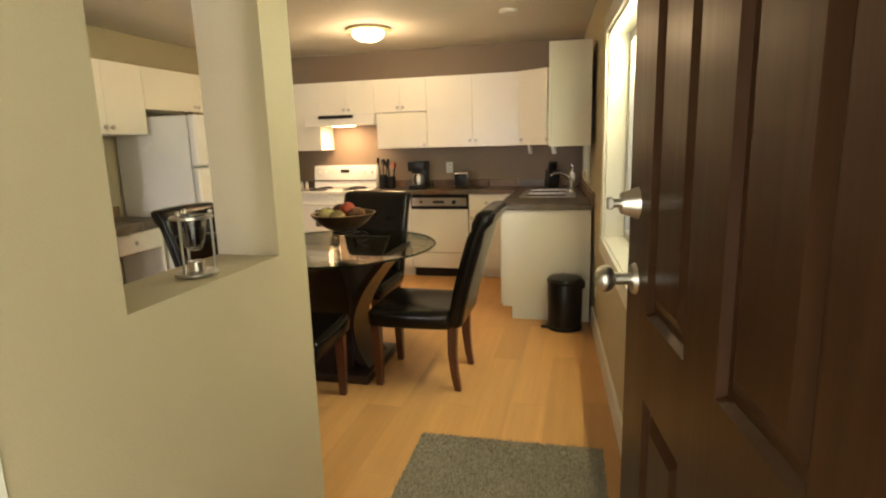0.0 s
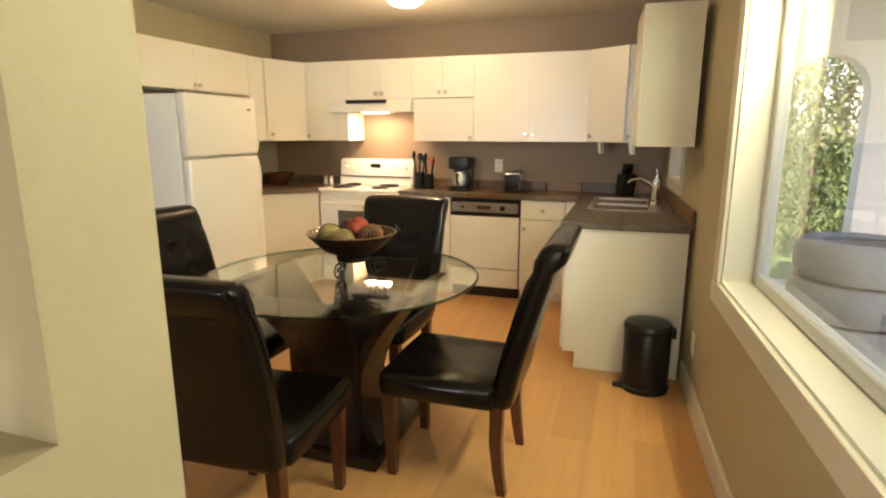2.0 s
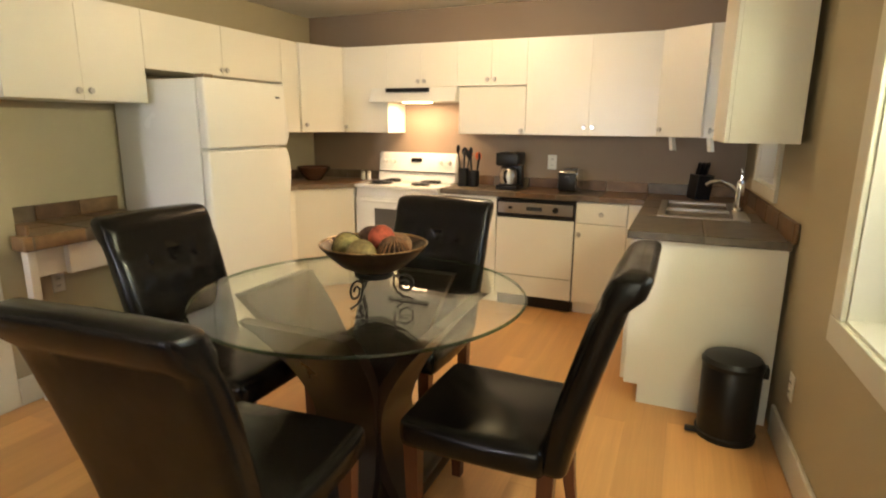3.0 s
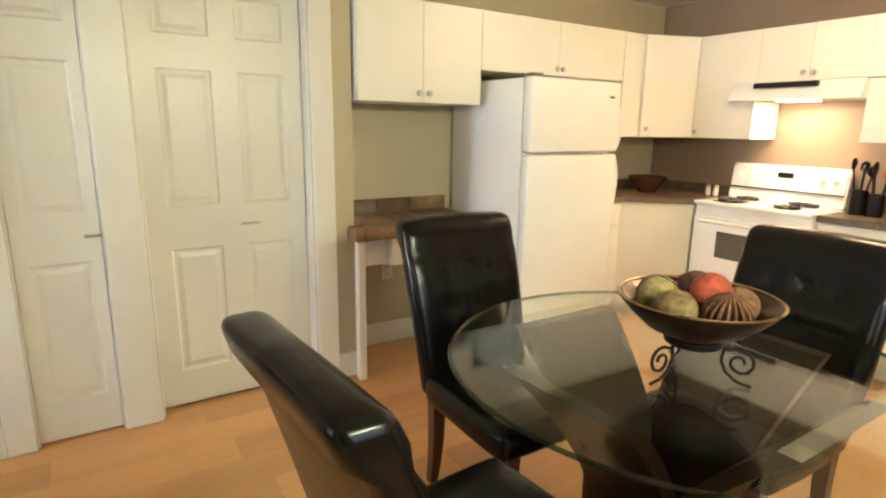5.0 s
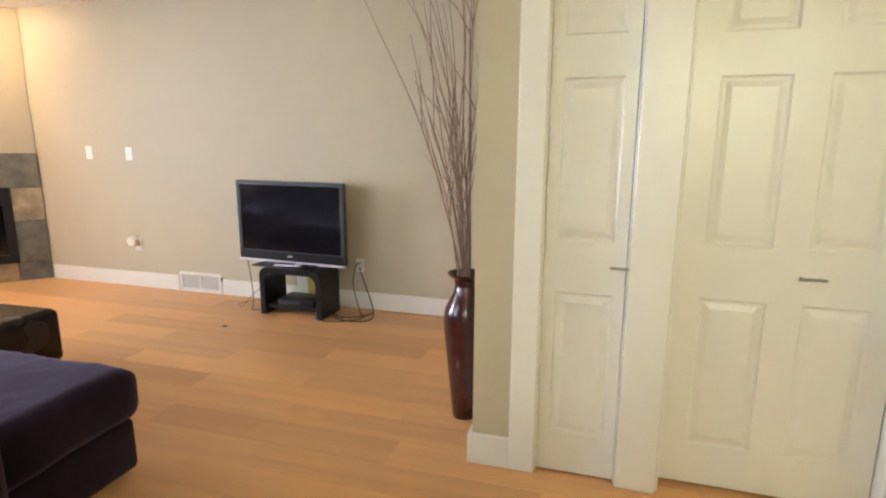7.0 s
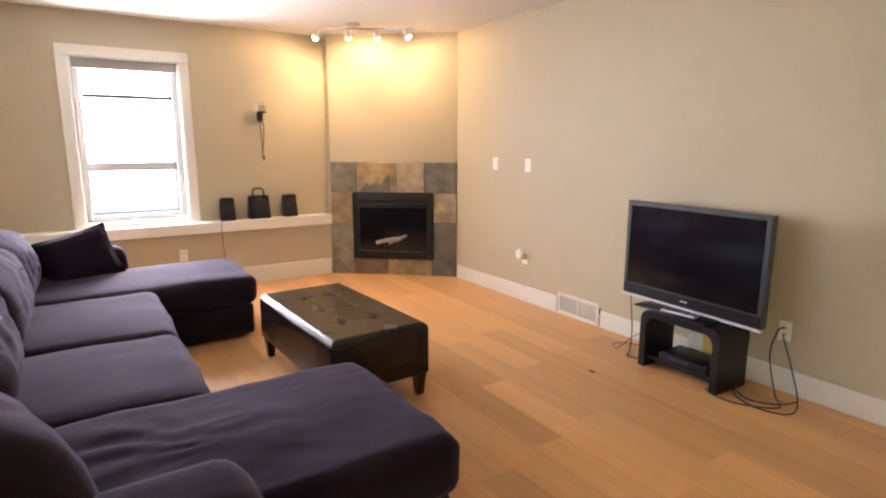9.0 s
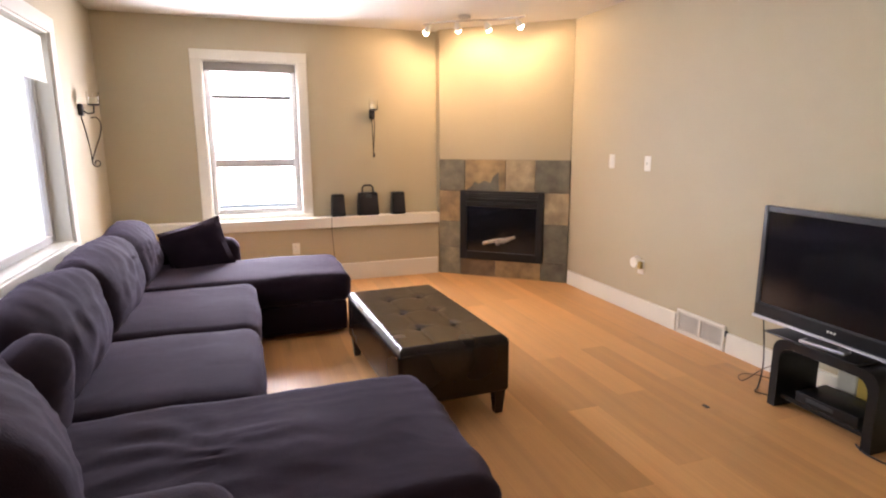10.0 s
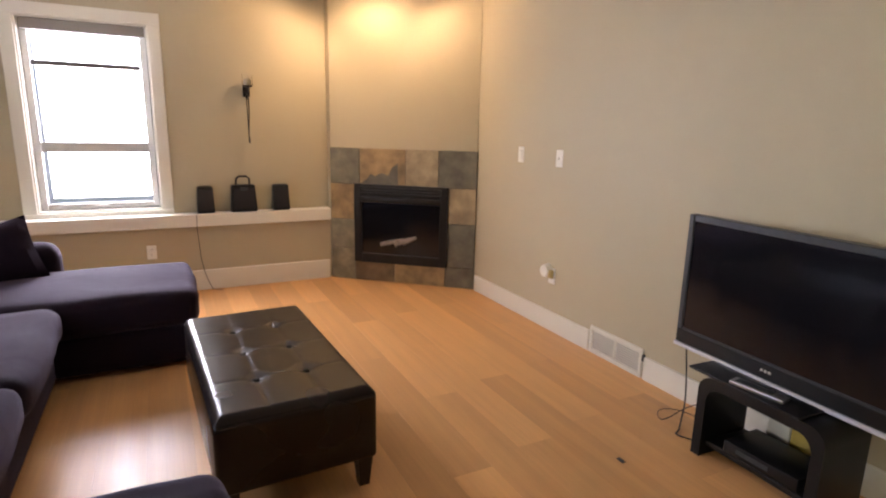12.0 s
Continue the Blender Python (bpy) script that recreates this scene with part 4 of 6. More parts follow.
c = thing("ottoman", pose(-3.255, -0.385, 0, 0, 0, 2.2) @ Matrix.Diagonal((1, 0.965, 1, 1)), "dark brown tufted leather ottoman on tapered wooden feet", "ottoman")
bm = N()
nx, ny = 72, 140
top = {}
for i in range(nx + 1):
    for j in range(ny + 1):
        u, v = -0.295 + 0.59 * i / nx, -0.60 + 1.2 * j / ny
        z = 0.435
        e = min(0.295 - abs(u), 0.60 - abs(v))
        z -= 0.026 * max(0, 1 - e / 0.035) ** 2
        for g in (-0.10, 0.10):
            z -= 0.0032 * math.exp(-((u - g) / 0.008) ** 2)
        for g in (-0.3, 0.0, 0.3):
            z -= 0.0022 * math.exp(-((v - g) / 0.009) ** 2)
        for bx in (-0.10, 0.10):
            for by in (-0.3, 0.0, 0.3):
                z -= 0.012 * math.exp(-((u - bx) ** 2 + (v - by) ** 2) / 0.0016)
        top[i, j] = bm.verts.new((u, v, z + 0.0012 * noise.noise(Vector((u * 6, v * 6, 0)))))
for i in range(nx):
    for j in range(ny):
        bm.faces.new((top[i, j], top[i + 1, j], top[i + 1, j + 1], top[i, j + 1]))
part("cushion_top", bm, GLOSSLEATHER, c)
part("body", soft_box(N(), (-0.30, -0.605, 0.13), (0.30, 0.605, 0.412), 0.02, 3, 0.006, 0.0, 3), GLOSSLEATHER, c)
for bx in (-0.10, 0.10):
    for by in (-0.3, 0.0, 0.3):
        t = N()
        bmesh.ops.create_uvsphere(t, u_segments=12, v_segments=6, radius=0.012)
        t.transform(pose(bx, by, 0.425) @ Matrix.Diagonal((1, 1, 0.6, 1)))
        part("button", t, GLOSSLEATHER, c)
for sx in (-1, 1):
    for sy in (-1, 1):
        bm = N()
        for z, w in ((0, 0.020), (0.14, 0.032)):
            for dx, dy in ((-w, -w), (w, -w), (w, w), (-w, w)):
                bm.verts.new((sx * 0.255 + dx, sy * 0.555 + dy, z))
        bm.verts.ensure_lookup_table()
        box_faces(bm)
        part("leg", bm, ESPRESSO, c, "tapered dark wooden foot")

# television and its stand
c = thing("television", pose(-5.10, 0.755, 0.389, 0, 0, -3.0) @ Matrix.Diagonal((1, 0.945, 1, 1)), "black flat-screen television, switched off", "television")
bm = N()
for a, b in (((-0.05, -0.52, 0.02), (0.0, -0.487, 0.66)), ((-0.05, 0.487, 0.02), (0.0, 0.52, 0.66)), ((-0.05, -0.487, 0.628), (0.0, 0.487, 0.66)), ((-0.05, -0.487, 0.02), (0.0, 0.487, 0.10))):
    box(bm, a, b, 0.004, 1)
part("bezel", bm, GREYPL, c, "dark grey bezel")
part("screen", box(N(), (-0.03, -0.488, 0.099), (-0.008, 0.488, 0.629)), BLACKGLOSS, c, "glossy black screen", smooth=False)
part("speaker_bar", box(N(), (-0.002, -0.51, 0.028), (0.006, 0.51, 0.092), 0.003, 1), BLACK, c)
part("silver_edge", box(N(), (-0.02, -0.522, 0.006), (0.010, 0.522, 0.023), 0.003, 1), material("silver_plastic", (0.62, 0.62, 0.66), 0.35, 0.2, grain=0.02), c, "silver lower edge")
bm = N()
for y in (-0.026, -0.007, 0.012):
    box(bm, (0.005, y, 0.057), (0.009, y + 0.012, 0.069), 0.003, 1)
part("badge", bm, WHITEPL, c, "small silver badge")
part("rear_case", box(N(), (-0.13, -0.42, 0.08), (-0.048, 0.42, 0.60), 0.03), BLACK, c)
part("neck", box(N(), (-0.10, -0.12, 0.008), (-0.03, 0.12, 0.10), 0.006), BLACK, c)
part("foot", box(N(), (-0.20, -0.27, 0.0), (0.16, 0.27, 0.012), 0.005), BLACK, c)
c = thing("television_stand", pose(-5.10, 0.83, 0, 0, 0, -2), "low black stand bent over like an arch", "tv stand")
bm = N()
out = []
for a in range(7):
    q = math.radians(15 * a)
    out.append((-0.275 + 0.07 - 0.07 * math.cos(q), 0.385 - 0.07 + 0.07 * math.sin(q)))
outer = [(-0.275, 0)] + out + [(-x, z) for x, z in reversed(out)] + [(0.275, 0)]
inn = [(x * 0.84, min(z, 0.385 - 0.07) if z < 0.315 else z - 0.045) for x, z in outer]
vs = [[bm.verts.new((x, y, z)) for y, z in ring] for x in (-0.14, 0.15) for ring in (outer, inn)]
k = len(outer)
for i in range(k - 1):
    bm.faces.new((vs[0][i], vs[0][i + 1], vs[2][i + 1], vs[2][i])), bm.faces.new((vs[1][i], vs[1][i + 1], vs[3][i + 1], vs[3][i]))
    bm.faces.new((vs[0][i], vs[0][i + 1], vs[1][i + 1], vs[1][i])), bm.faces.new((vs[2][i], vs[2][i + 1], vs[3][i + 1], vs[3][i]))
for i in (0, k - 1):
    bm.faces.new((vs[0][i], vs[1][i], vs[3][i], vs[2][i]))
part("arch", bm, BLACK, c)
part("shelf", box(N(), (-0.14, -0.23, 0.05), (0.12, 0.23, 0.075), 0.004, 1), BLACK, c)

# fireplace
U = Vector((-1.047, 0.896, 0)).normalized()
FP = pose(-4.298, -3.013, 0, 0, 0, math.degrees(math.atan2(U.y, U.x)))  # local x along the front, -y into the room
c = thing("fireplace", FP, "gas fireplace with a black metal surround set in slate tiles", "fireplace")
S = dict(o=SLATES[0], g=SLATES[1], r=SLATES[2], k=SLATES[3], s=SLATES[4])
tiles = [(0.0, 0.29, 0.905, 1.23, "g"), (0.29, 0.728, 0.905, 1.23, "o"), (0.728, 1.032, 0.905, 1.23, "s"), (1.032, 1.376, 0.905, 1.23, "k"),
         (0.0, 0.243, 0.575, 0.905, "o"), (0.0, 0.243, 0.30, 0.575, "g"), (0.0, 0.243, 0.0, 0.30, "g"), (1.125, 1.376, 0.585, 0.905, "s"), (1.125, 1.376, 0.19, 0.585, "k"),
         (0.243, 0.625, 0.0, 0.185, "r"), (0.625, 1.11, 0.0, 0.185, "o"), (1.11, 1.376, 0.0, 0.19, "k")]
part("tile_bed", box(N(), (0.0, -0.004, 0), (1.376, -0.0005, 1.228)), GROUT, c, smooth=False)
for a, b, lo, hi, q in tiles:
    slate_tile(c, (a + 0.003, -0.016 - random.random() * 0.002, lo + 0.003), (b - 0.003, -0.005, hi - 0.003), S[q], 0.003)
e = part("surround", box(box(box(box(N(), (0.245, -0.045, 0.185), (0.315, -0.005, 0.91), 0.004, 1), (1.055, -0.045, 0.185), (1.125, -0.005, 0.91), 0.004, 1), (0.315, -0.045, 0.80), (1.055, -0.005, 0.91), 0.004, 1), (0.315, -0.045, 0.185), (1.055, -0.005, 0.27), 0.004, 1), IRON, c, "black metal surround")
for z in (0.83, 0.855, 0.88):
    part("louvre", box(N(), (0.30, -0.06, z - 0.006), (1.07, -0.042, z + 0.006), 0.002, 1), IRON, e)
part("arch_trim", box(N(), (0.30, -0.055, 0.745), (1.07, -0.03, 0.80), 0.012), IRON, e)
part("dark_vein", prism(N(), [(0.30, 0.0), (0.66, 0.0), (0.655, 0.19), (0.60, 0.15), (0.57, 0.08), (0.50, 0.10), (0.44, 0.07), (0.40, 0.09), (0.36, 0.04)], 0, 0.0012), SLATES[3], c, "dark mineral stain in the slate").matrix_basis = pose(0, -0.0185, 0.912, 90, 0, 0)
part("fire_glass", box(N(), (0.315, -0.022, 0.27), (1.055, -0.018, 0.80)), BLACKGLOSS, c, "dark fire glass", smooth=False)
bm = N()
for k in range(4):
    rod(bm, (0.50 + 0.07 * k, -0.03, 0.36 + 0.02 * (k % 2)), (0.66 + 0.06 * k, -0.026, 0.40 + 0.015 * k), 0.022, 0.016, 10)
part("gas_logs", bm, material("ash_grey_logs", (0.25, 0.22, 0.19), 0.9, grain=0.4, scale=30, bump=0.6), c, "pale ceramic gas logs")

# ---- outside ----
GRASS = material("lawn_green", (0.07, 0.11, 0.03), 0.9, grain=0.4, scale=30, blotch=0.3)
setting("ground", box(N(), (-400, -400, -0.4), (400, 400, -0.25)), GRASS, "green lawn reaching to the horizon", "ground")
DECK = material("porch_concrete", (0.42, 0.41, 0.38), 0.8, grain=0.2, scale=25, blotch=0.15, bump=0.2)
setting("porch_floor", box(N(), (-0.98, -1.2, -0.25), (3.4, 1.57, -0.05)), DECK, "pale concrete porch floor", "porch")
setting("porch_floor_side", box(N(), (0.55, 1.58, -0.25), (3.4, 8.6, -0.05)), DECK, "pale concrete porch floor beside the window", "porch")
STUCCO = material("cream_stucco", (0.74, 0.70, 0.62), 0.9, grain=0.06, scale=60, bump=0.4, blotch=0.05)
# Slab added out of view above the entry, to stop sun entering the doorway.
setting("entry_sun_block", box(N(), (-0.98, -1.2, 2.75), (3.4, 1.57, 2.85)), STUCCO, "unseen cream slab added to keep sun off the doorway", "porch")
setting("porch_ceiling", box(N(), (0.3, 6.6, 2.75), (3.4, 8.6, 2.85)), STUCCO, "cream porch soffit", "porch")
bm = N()
for a, b in ((0.45, 0.95), (1.62, 2.10), (2.85, 3.4)):
    box(bm, (a, 8.4, -0.05), (b, 8.6, 2.75))
for a, b in ((0.95, 1.62), (2.10, 2.85)):
    n = 10
    r, mid = (b - a) / 2, (a + b) / 2
    for i in range(n):
        q0, q1 = math.pi * i / n, math.pi * (i + 1) / n
        x0, x1 = mid - r * math.cos(q0), mid - r * math.cos(q1)
        z0, z1 = 1.75 + r * math.sin(q0), 1.75 + r * math.sin(q1)
        vs = [bm.verts.new((x, y, z)) for y in (8.4, 8.6) for x, z in ((x0, z0), (x1, z1), (x1, 2.75), (x0, 2.75))]
        for f in ((0, 1, 2, 3), (7, 6, 5, 4), (0, 4, 5, 1)):
            bm.faces.new([vs[g] for g in f])
setting("porch_arches", bm, STUCCO, "cream stucco porch wall with arched openings", "porch")
# ---- small things: kitchen ----
def curl(cx, cz, r0, r1, turns, start, n=26, y=0.0, out=1):
    """Points of a flat spiral in the x-z plane."""
    pts = []
    for i in range(n + 1):
        q = start + out * 2 * math.pi * turns * i / n
        r = r0 + (r1 - r0) * i / n
        pts.append((cx + r * math.cos(q), y, cz + r * math.sin(q)))
    return pts


c = thing("ceiling_light", pose(-1.88, 6.10, KC), "lit glass bowl ceiling light with a cream ring", "ceiling light")
# The ring's cream colour imitates glass lit by the bowl.
part("ring", lathe(N(), [(0.10, -0.002), (0.19, -0.004), (0.195, -0.012), (0.185, -0.022), (0.12, -0.03)], seg=48), material("lit_look_cream", (0.75, 0.60, 0.36), 0.4, 0.2, grain=0.05), c, "cream ring, the look of lit glass put into its colour")
part("bowl", lathe(N(), [(0.135, -0.03), (0.132, -0.05), (0.115, -0.075), (0.08, -0.096), (0.03, -0.106), (0.004, -0.108)], seg=40), LAMPGLASS, c, "lit frosted glass bowl")
c = thing("smoke_detector", pose(-0.66, 5.85, KC), "white round smoke detector on the ceiling", "smoke detector")
part("housing", lathe(N(), [(0.07, 0), (0.07, -0.018), (0.06, -0.03), (0.02, -0.034)], seg=28), WHITEPL, c)


def wall_plate(name, m, label, category, kind="switch", w=0.072, h=0.116):
    """A plate flat on local x = 0, its front facing -x."""
    c = thing(name, m, label, category)
    part("plate", box(N(), (-0.006, -w / 2, -h / 2), (0, w / 2, h / 2), 0.003, 1), WHITEPL, c)
    if kind == "switch":
        part("rocker", box(N(), (-0.010, -0.016, -0.032), (-0.004, 0.016, 0.032), 0.002, 1), WHITEPL, c)
    elif kind == "toggle":
        part("toggle", box(N(), (-0.020, -0.005, -0.012), (-0.004, 0.005, 0.008), 0.002, 1), WHITEPL, c)
    else:
        for z in (-0.022, 0.022):
            s = part("socket", box(N(), (-0.009, -0.017, z - 0.014), (-0.004, 0.017, z + 0.014), 0.003, 1), WHITEPL, c)
            part("slots", box(box(N(), (-0.0105, -0.008, z - 0.005), (-0.0085, -0.005, z + 0.006)), (-0.0105, 0.005, z - 0.005), (-0.0085, 0.008, z + 0.006)), BLACK, s)
    return c


OUT = "white plastic wall outlet"
wall_plate("wall_outlet", pose(-1.485, BACK, 1.11, 0, 0, 90), OUT + " above the counter", "outlet", "outlet")
wall_plate("wall_outlet", EAST @ pose(0, 5.38, 0.33), OUT + " above the baseboard", "outlet", "outlet")
wall_plate("wall_outlet", pose(LEFT, 4.78, 0.48, 0, 0, 180), OUT + " under the desk", "outlet", "outlet")
wall_plate("light_switch", pose(-0.882, 1.915, 0.97), "white plastic light switch by the front door", "switch").matrix_basis = pose(-0.882, 1.915, 0.97, 0, 0, 180)
wall_plate("light_switch", pose(-5.345, -1.47, 1.24, 0, 0, 180), "white rocker light switch near the fireplace", "switch")
wall_plate("light_switch", pose(-5.345, -1.01, 1.235, 0, 0, 180), "white fan control switch near the fireplace", "switch", "toggle")
wall_plate("wall_outlet", pose(-2.775, -3.02, 0.36, 0, 0, -90), OUT + " under the window ledge", "outlet", "outlet")
wall_plate("wall_outlet", pose(-5.345, 1.25, 0.36, 0, 0, 180), OUT + " beside the television", "outlet", "outlet")
c = thing("air_freshener", pose(-5.345, -1.01, 0.42), "white plug-in air freshener on a wall outlet", "air freshener")
part("plate", box(N(), (0, -0.036, -0.075), (0.006, 0.036, 0.04), 0.003, 1), WHITEPL, c)
bm = N()
rod(bm, (0.006, -0.04, 0.015), (0.05, -0.04, 0.015), 0.05, 0.042, 24)
part("body", bm, WHITEPL, c)
part("refill", box(N(), (0.008, -0.01, -0.03), (0.04, 0.03, 0.03), 0.008), material("amber_refill", (0.45, 0.33, 0.12), 0.3, grain=0.05), c, "amber refill")

# coffee maker
c = thing("coffee_maker", pose(-1.765, 7.06, CT), "black drip coffee maker with a steel carafe", "coffee maker")
part("base", box(N(), (-0.085, -0.10, 0), (0.085, 0.12, 0.035), 0.010), BLACK, c)
part("tower", box(N(), (-0.085, 0.04, 0.03), (0.085, 0.12, 0.28), 0.012), BLACK, c)
part("brew_head", box(N(), (-0.09, -0.10, 0.185), (0.09, 0.12, 0.285), 0.014), BLACK, c)
d = part("carafe", lathe(N(), [(0.055, 0.036), (0.066, 0.05), (0.068, 0.10), (0.058, 0.15), (0.045, 0.165)], (0, -0.03, 0), 24), STEEL, c, "brushed steel carafe")
part("handle", tube(N(), [(0.0, -0.09, 0.145), (0.0, -0.135, 0.14), (0.0, -0.14, 0.09), (0.0, -0.095, 0.06)], 0.009, 8), BLACK, d)
# toaster
c = thing("toaster", pose(-1.29, 7.06, CT), "chrome and black toaster on the counter", "toaster")
part("body", box(N(), (-0.075, -0.12, 0.012), (0.075, 0.12, 0.17), 0.025, 4), CHROME, c)
part("face", box(N(), (-0.064, -0.126, 0.025), (0.064, -0.112, 0.155), 0.006), BLACK, c, "black front")
part("lever", box(N(), (-0.016, -0.145, 0.115), (0.016, -0.122, 0.128), 0.004), BLACK, c)
part("slots", box(box(N(), (-0.045, -0.09, 0.166), (-0.015, 0.09, 0.172)), (0.015, -0.09, 0.166), (0.045, 0.09, 0.172)), GREYPL, c)
# utensils
for k, (x, h) in enumerate(((-2.165, 0.145), (-2.075, 0.13))):
    c = thing("utensil_crock", pose(x, 7.08, CT), "black utensil crock with cooking spoons on the counter", "utensil holder", "crocks beside the range")
    part("crock", lathe(N(), [(0.042, 0), (0.045, 0.01), (0.045, h), (0.040, h), (0.038, 0.02), (0.003, 0.018)], seg=24), BLACK, c)
    for j in range(4):
        q, lean = j * 1.7 + k, 0.03
        tip = (lean * 1.6 * math.cos(q), lean * 1.3 * math.sin(q), h + 0.09 + 0.02 * (j % 3))
        red = (k == 1 and j < 2)
        mat = material("orange_silicone", (0.55, 0.09, 0.02), 0.5, grain=0.05) if red else BLACK
        u = part("utensil", rod(N(), (0.3 * tip[0], 0.3 * tip[1], 0.03), tip, 0.0055, seg=8), BLACK, c)
        t = N()
        bmesh.ops.create_uvsphere(t, u_segments=12, v_segments=8, radius=0.03)
        t.transform(Matrix.Translation(Vector(tip) + Vector((0, 0, 0.025))) @ pose(0, 0, 0, 0, 0, 40 * j) @ Matrix.Diagonal((0.9, 0.3, 1.15, 1)))
        part("head", t, mat, u, "orange spatula head" if red else "")
# dark bowl in the corner and shakers
c = thing("fruit_bowl", pose(-3.52, 6.90, CT) @ Matrix.Diagonal((1.1, 1.1, 1.4, 1)), "dark brown glazed bowl on the corner counter", "bowl")
part("bowl", lathe(N(), [(0.05, 0), (0.06, 0.004), (0.11, 0.05), (0.135, 0.085), (0.128, 0.088), (0.10, 0.055), (0.05, 0.018), (0.003, 0.014)], seg=32), material("brown_glaze", (0.07, 0.03, 0.018), 0.22, grain=0.3, scale=15, blotch=0.2), c)
for x in (-3.17, -3.11):
    c = thing("salt_shaker", pose(x, 7.16, CT), "small glass shaker with a steel lid", "shaker", "shakers beside the range")
    part("jar", lathe(N(), [(0.018, 0), (0.021, 0.01), (0.018, 0.06)], seg=16), WHITEPL, c)
    part("lid", lathe(N(), [(0.019, 0.06), (0.02, 0.075), (0.006, 0.085)], seg=16), STEEL, c)
# sink and tap
c = thing("kitchen_sink", pose(-0.385, 6.48, CT), "stainless steel drop-in kitchen sink", "sink")
bm = N()
for a, b in (((-0.235, -0.37, 0.0), (0.235, -0.33, 0.008)), ((-0.235, 0.33, 0.0), (0.235, 0.37, 0.008)), ((-0.235, -0.33, 0.0), (-0.195, 0.33, 0.008)), ((0.15, -0.33, 0.0), (0.235, 0.33, 0.008)), ((-0.195, -0.02, 0.0), (0.15, 0.02, 0.008))):
    box(bm, a, b, 0.003, 1)
part("rim", bm, STEEL, c)
for y0, y1 in ((-0.33, -0.02), (0.02, 0.33)):
    bm = N()
    for a, b in (((-0.197, y0, -0.04), (0.152, y1, -0.036)), ((-0.199, y0, -0.04), (-0.194, y1, 0.002)), ((0.149, y0, -0.04), (0.154, y1, 0.002)), ((-0.197, y0 - 0.002, -0.04), (0.152, y0 + 0.003, 0.002)), ((-0.197, y1 - 0.003, -0.04), (0.152, y1 + 0.002, 0.002))):
        box(bm, a, b)
    part("basin", bm, STEEL, c, smooth=False)
c = thing("faucet", pose(-0.19, 6.50, CT + 0.008), "chrome single-lever kitchen faucet", "faucet")
part("body", lathe(N(), [(0.032, 0), (0.030, 0.012), (0.024, 0.02), (0.024, 0.12), (0.026, 0.15), (0.018, 0.175), (0.005, 0.18)], seg=24), CHROME, c)
part("spout", tube(N(), [(0, 0, 0.10), (-0.05, -0.01, 0.145), (-0.11, -0.02, 0.17), (-0.16, -0.03, 0.165), (-0.185, -0.034, 0.145)], 0.014, 10, 0.8), CHROME, c)
part("lever", tube(N(), [(0, 0, 0.175), (0.004, 0.004, 0.21), (-0.006, -0.002, 0.245)], 0.009, 8, 0.7), CHROME, c)
# knife block
c = thing("knife_block", pose(-0.40, 7.09, CT, 0, 0, 20), "black slanted knife block with black handles", "knife block")
bm = N()
prism(bm, [(-0.05, -0.08), (0.05, -0.08), (0.05, 0.08), (-0.05, 0.08)], 0, 0.17)
for v in bm.verts:
    v.co.y -= 0.25 * v.co.z
part("block", bm, BLACK, c)
for j in range(5):
    x, y = -0.032 + 0.032 * (j % 3), 0.01 - 0.05 * (j // 3)
    part("knife_handle", tube(N(), [(x, y - 0.03, 0.165), (x - 0.005, y - 0.07, 0.22), (x - 0.01, y - 0.10, 0.25)], 0.010, 8), BLACK, c)
# towel brackets under the corner cabinet
c = thing("towel_holder", pose(-0.60, 6.93, UZ, 0, 0, -32), "white under-cabinet paper towel holder, empty", "towel holder")
for x in (0.0, 0.27):
    bm = N()
    prism(bm, [(x - 0.012, -0.02), (x + 0.012, -0.02), (x + 0.012, 0.02), (x - 0.012, 0.02)], -0.085, -0.001)
    for v in bm.verts:
        if v.co.z < -0.04:
            v.co.x += 0.015
    part("bracket", bm, WHITEPL, c)

# trash can
c = thing("trash_can", pose(-0.215, 5.48, 0), "black round pedal bin on the floor", "trash can")
part("bin", lathe(N(), [(0.118, 0.0), (0.122, 0.02), (0.125, 0.34), (0.122, 0.345)], seg=40), BLACK, c)
part("base_ring", lathe(N(), [(0.128, 0.0), (0.130, 0.025), (0.124, 0.03)], seg=40), BLACK, c)
part("lid", lathe(N(), [(0.129, 0.347), (0.131, 0.365), (0.118, 0.385), (0.06, 0.396), (0.003, 0.398)], seg=40), BLACK, c)
part("pedal", box(N(), (-0.17, -0.06, 0.008), (-0.10, -0.015, 0.02), 0.004), BLACK, c)
part("hinge", box(N(), (0.11, -0.03, 0.31), (0.145, 0.03, 0.36), 0.005), BLACK, c)

# door mat
c = thing("door_mat", pose(-0.41, 3.49, 0, 0, 0, 1), "grey shaggy entry rug on the floor", "rug")
part("backing", box(N(), (-0.42, -0.31, 0.0), (0.42, 0.31, 0.006), 0.002, 1), RUG, c)
rnd = random.Random(4)
verts, faces = [], []
for k in range(26000):
    x, y = rnd.uniform(-0.42, 0.42), rnd.uniform(-0.31, 0.31)
    q, h, l = rnd.uniform(0, 6.28), rnd.uniform(0.006, 0.015), rnd.uniform(0.003, 0.010)
    dx, dy = math.cos(q), math.sin(q)
    i = len(verts)
    verts += [(x - 0.002 * dy, y + 0.002 * dx, 0.005), (x + 0.002 * dy, y - 0.002 * dx, 0.005), (x + l * dx, y + l * dy, 0.005 + h)]
    faces.append((i, i + 1, i + 2))
me = bpy.data.meshes.new("shag")
me.from_pydata(verts, [], faces)
me.materials.append(RUG)
new("shag", me).parent = c

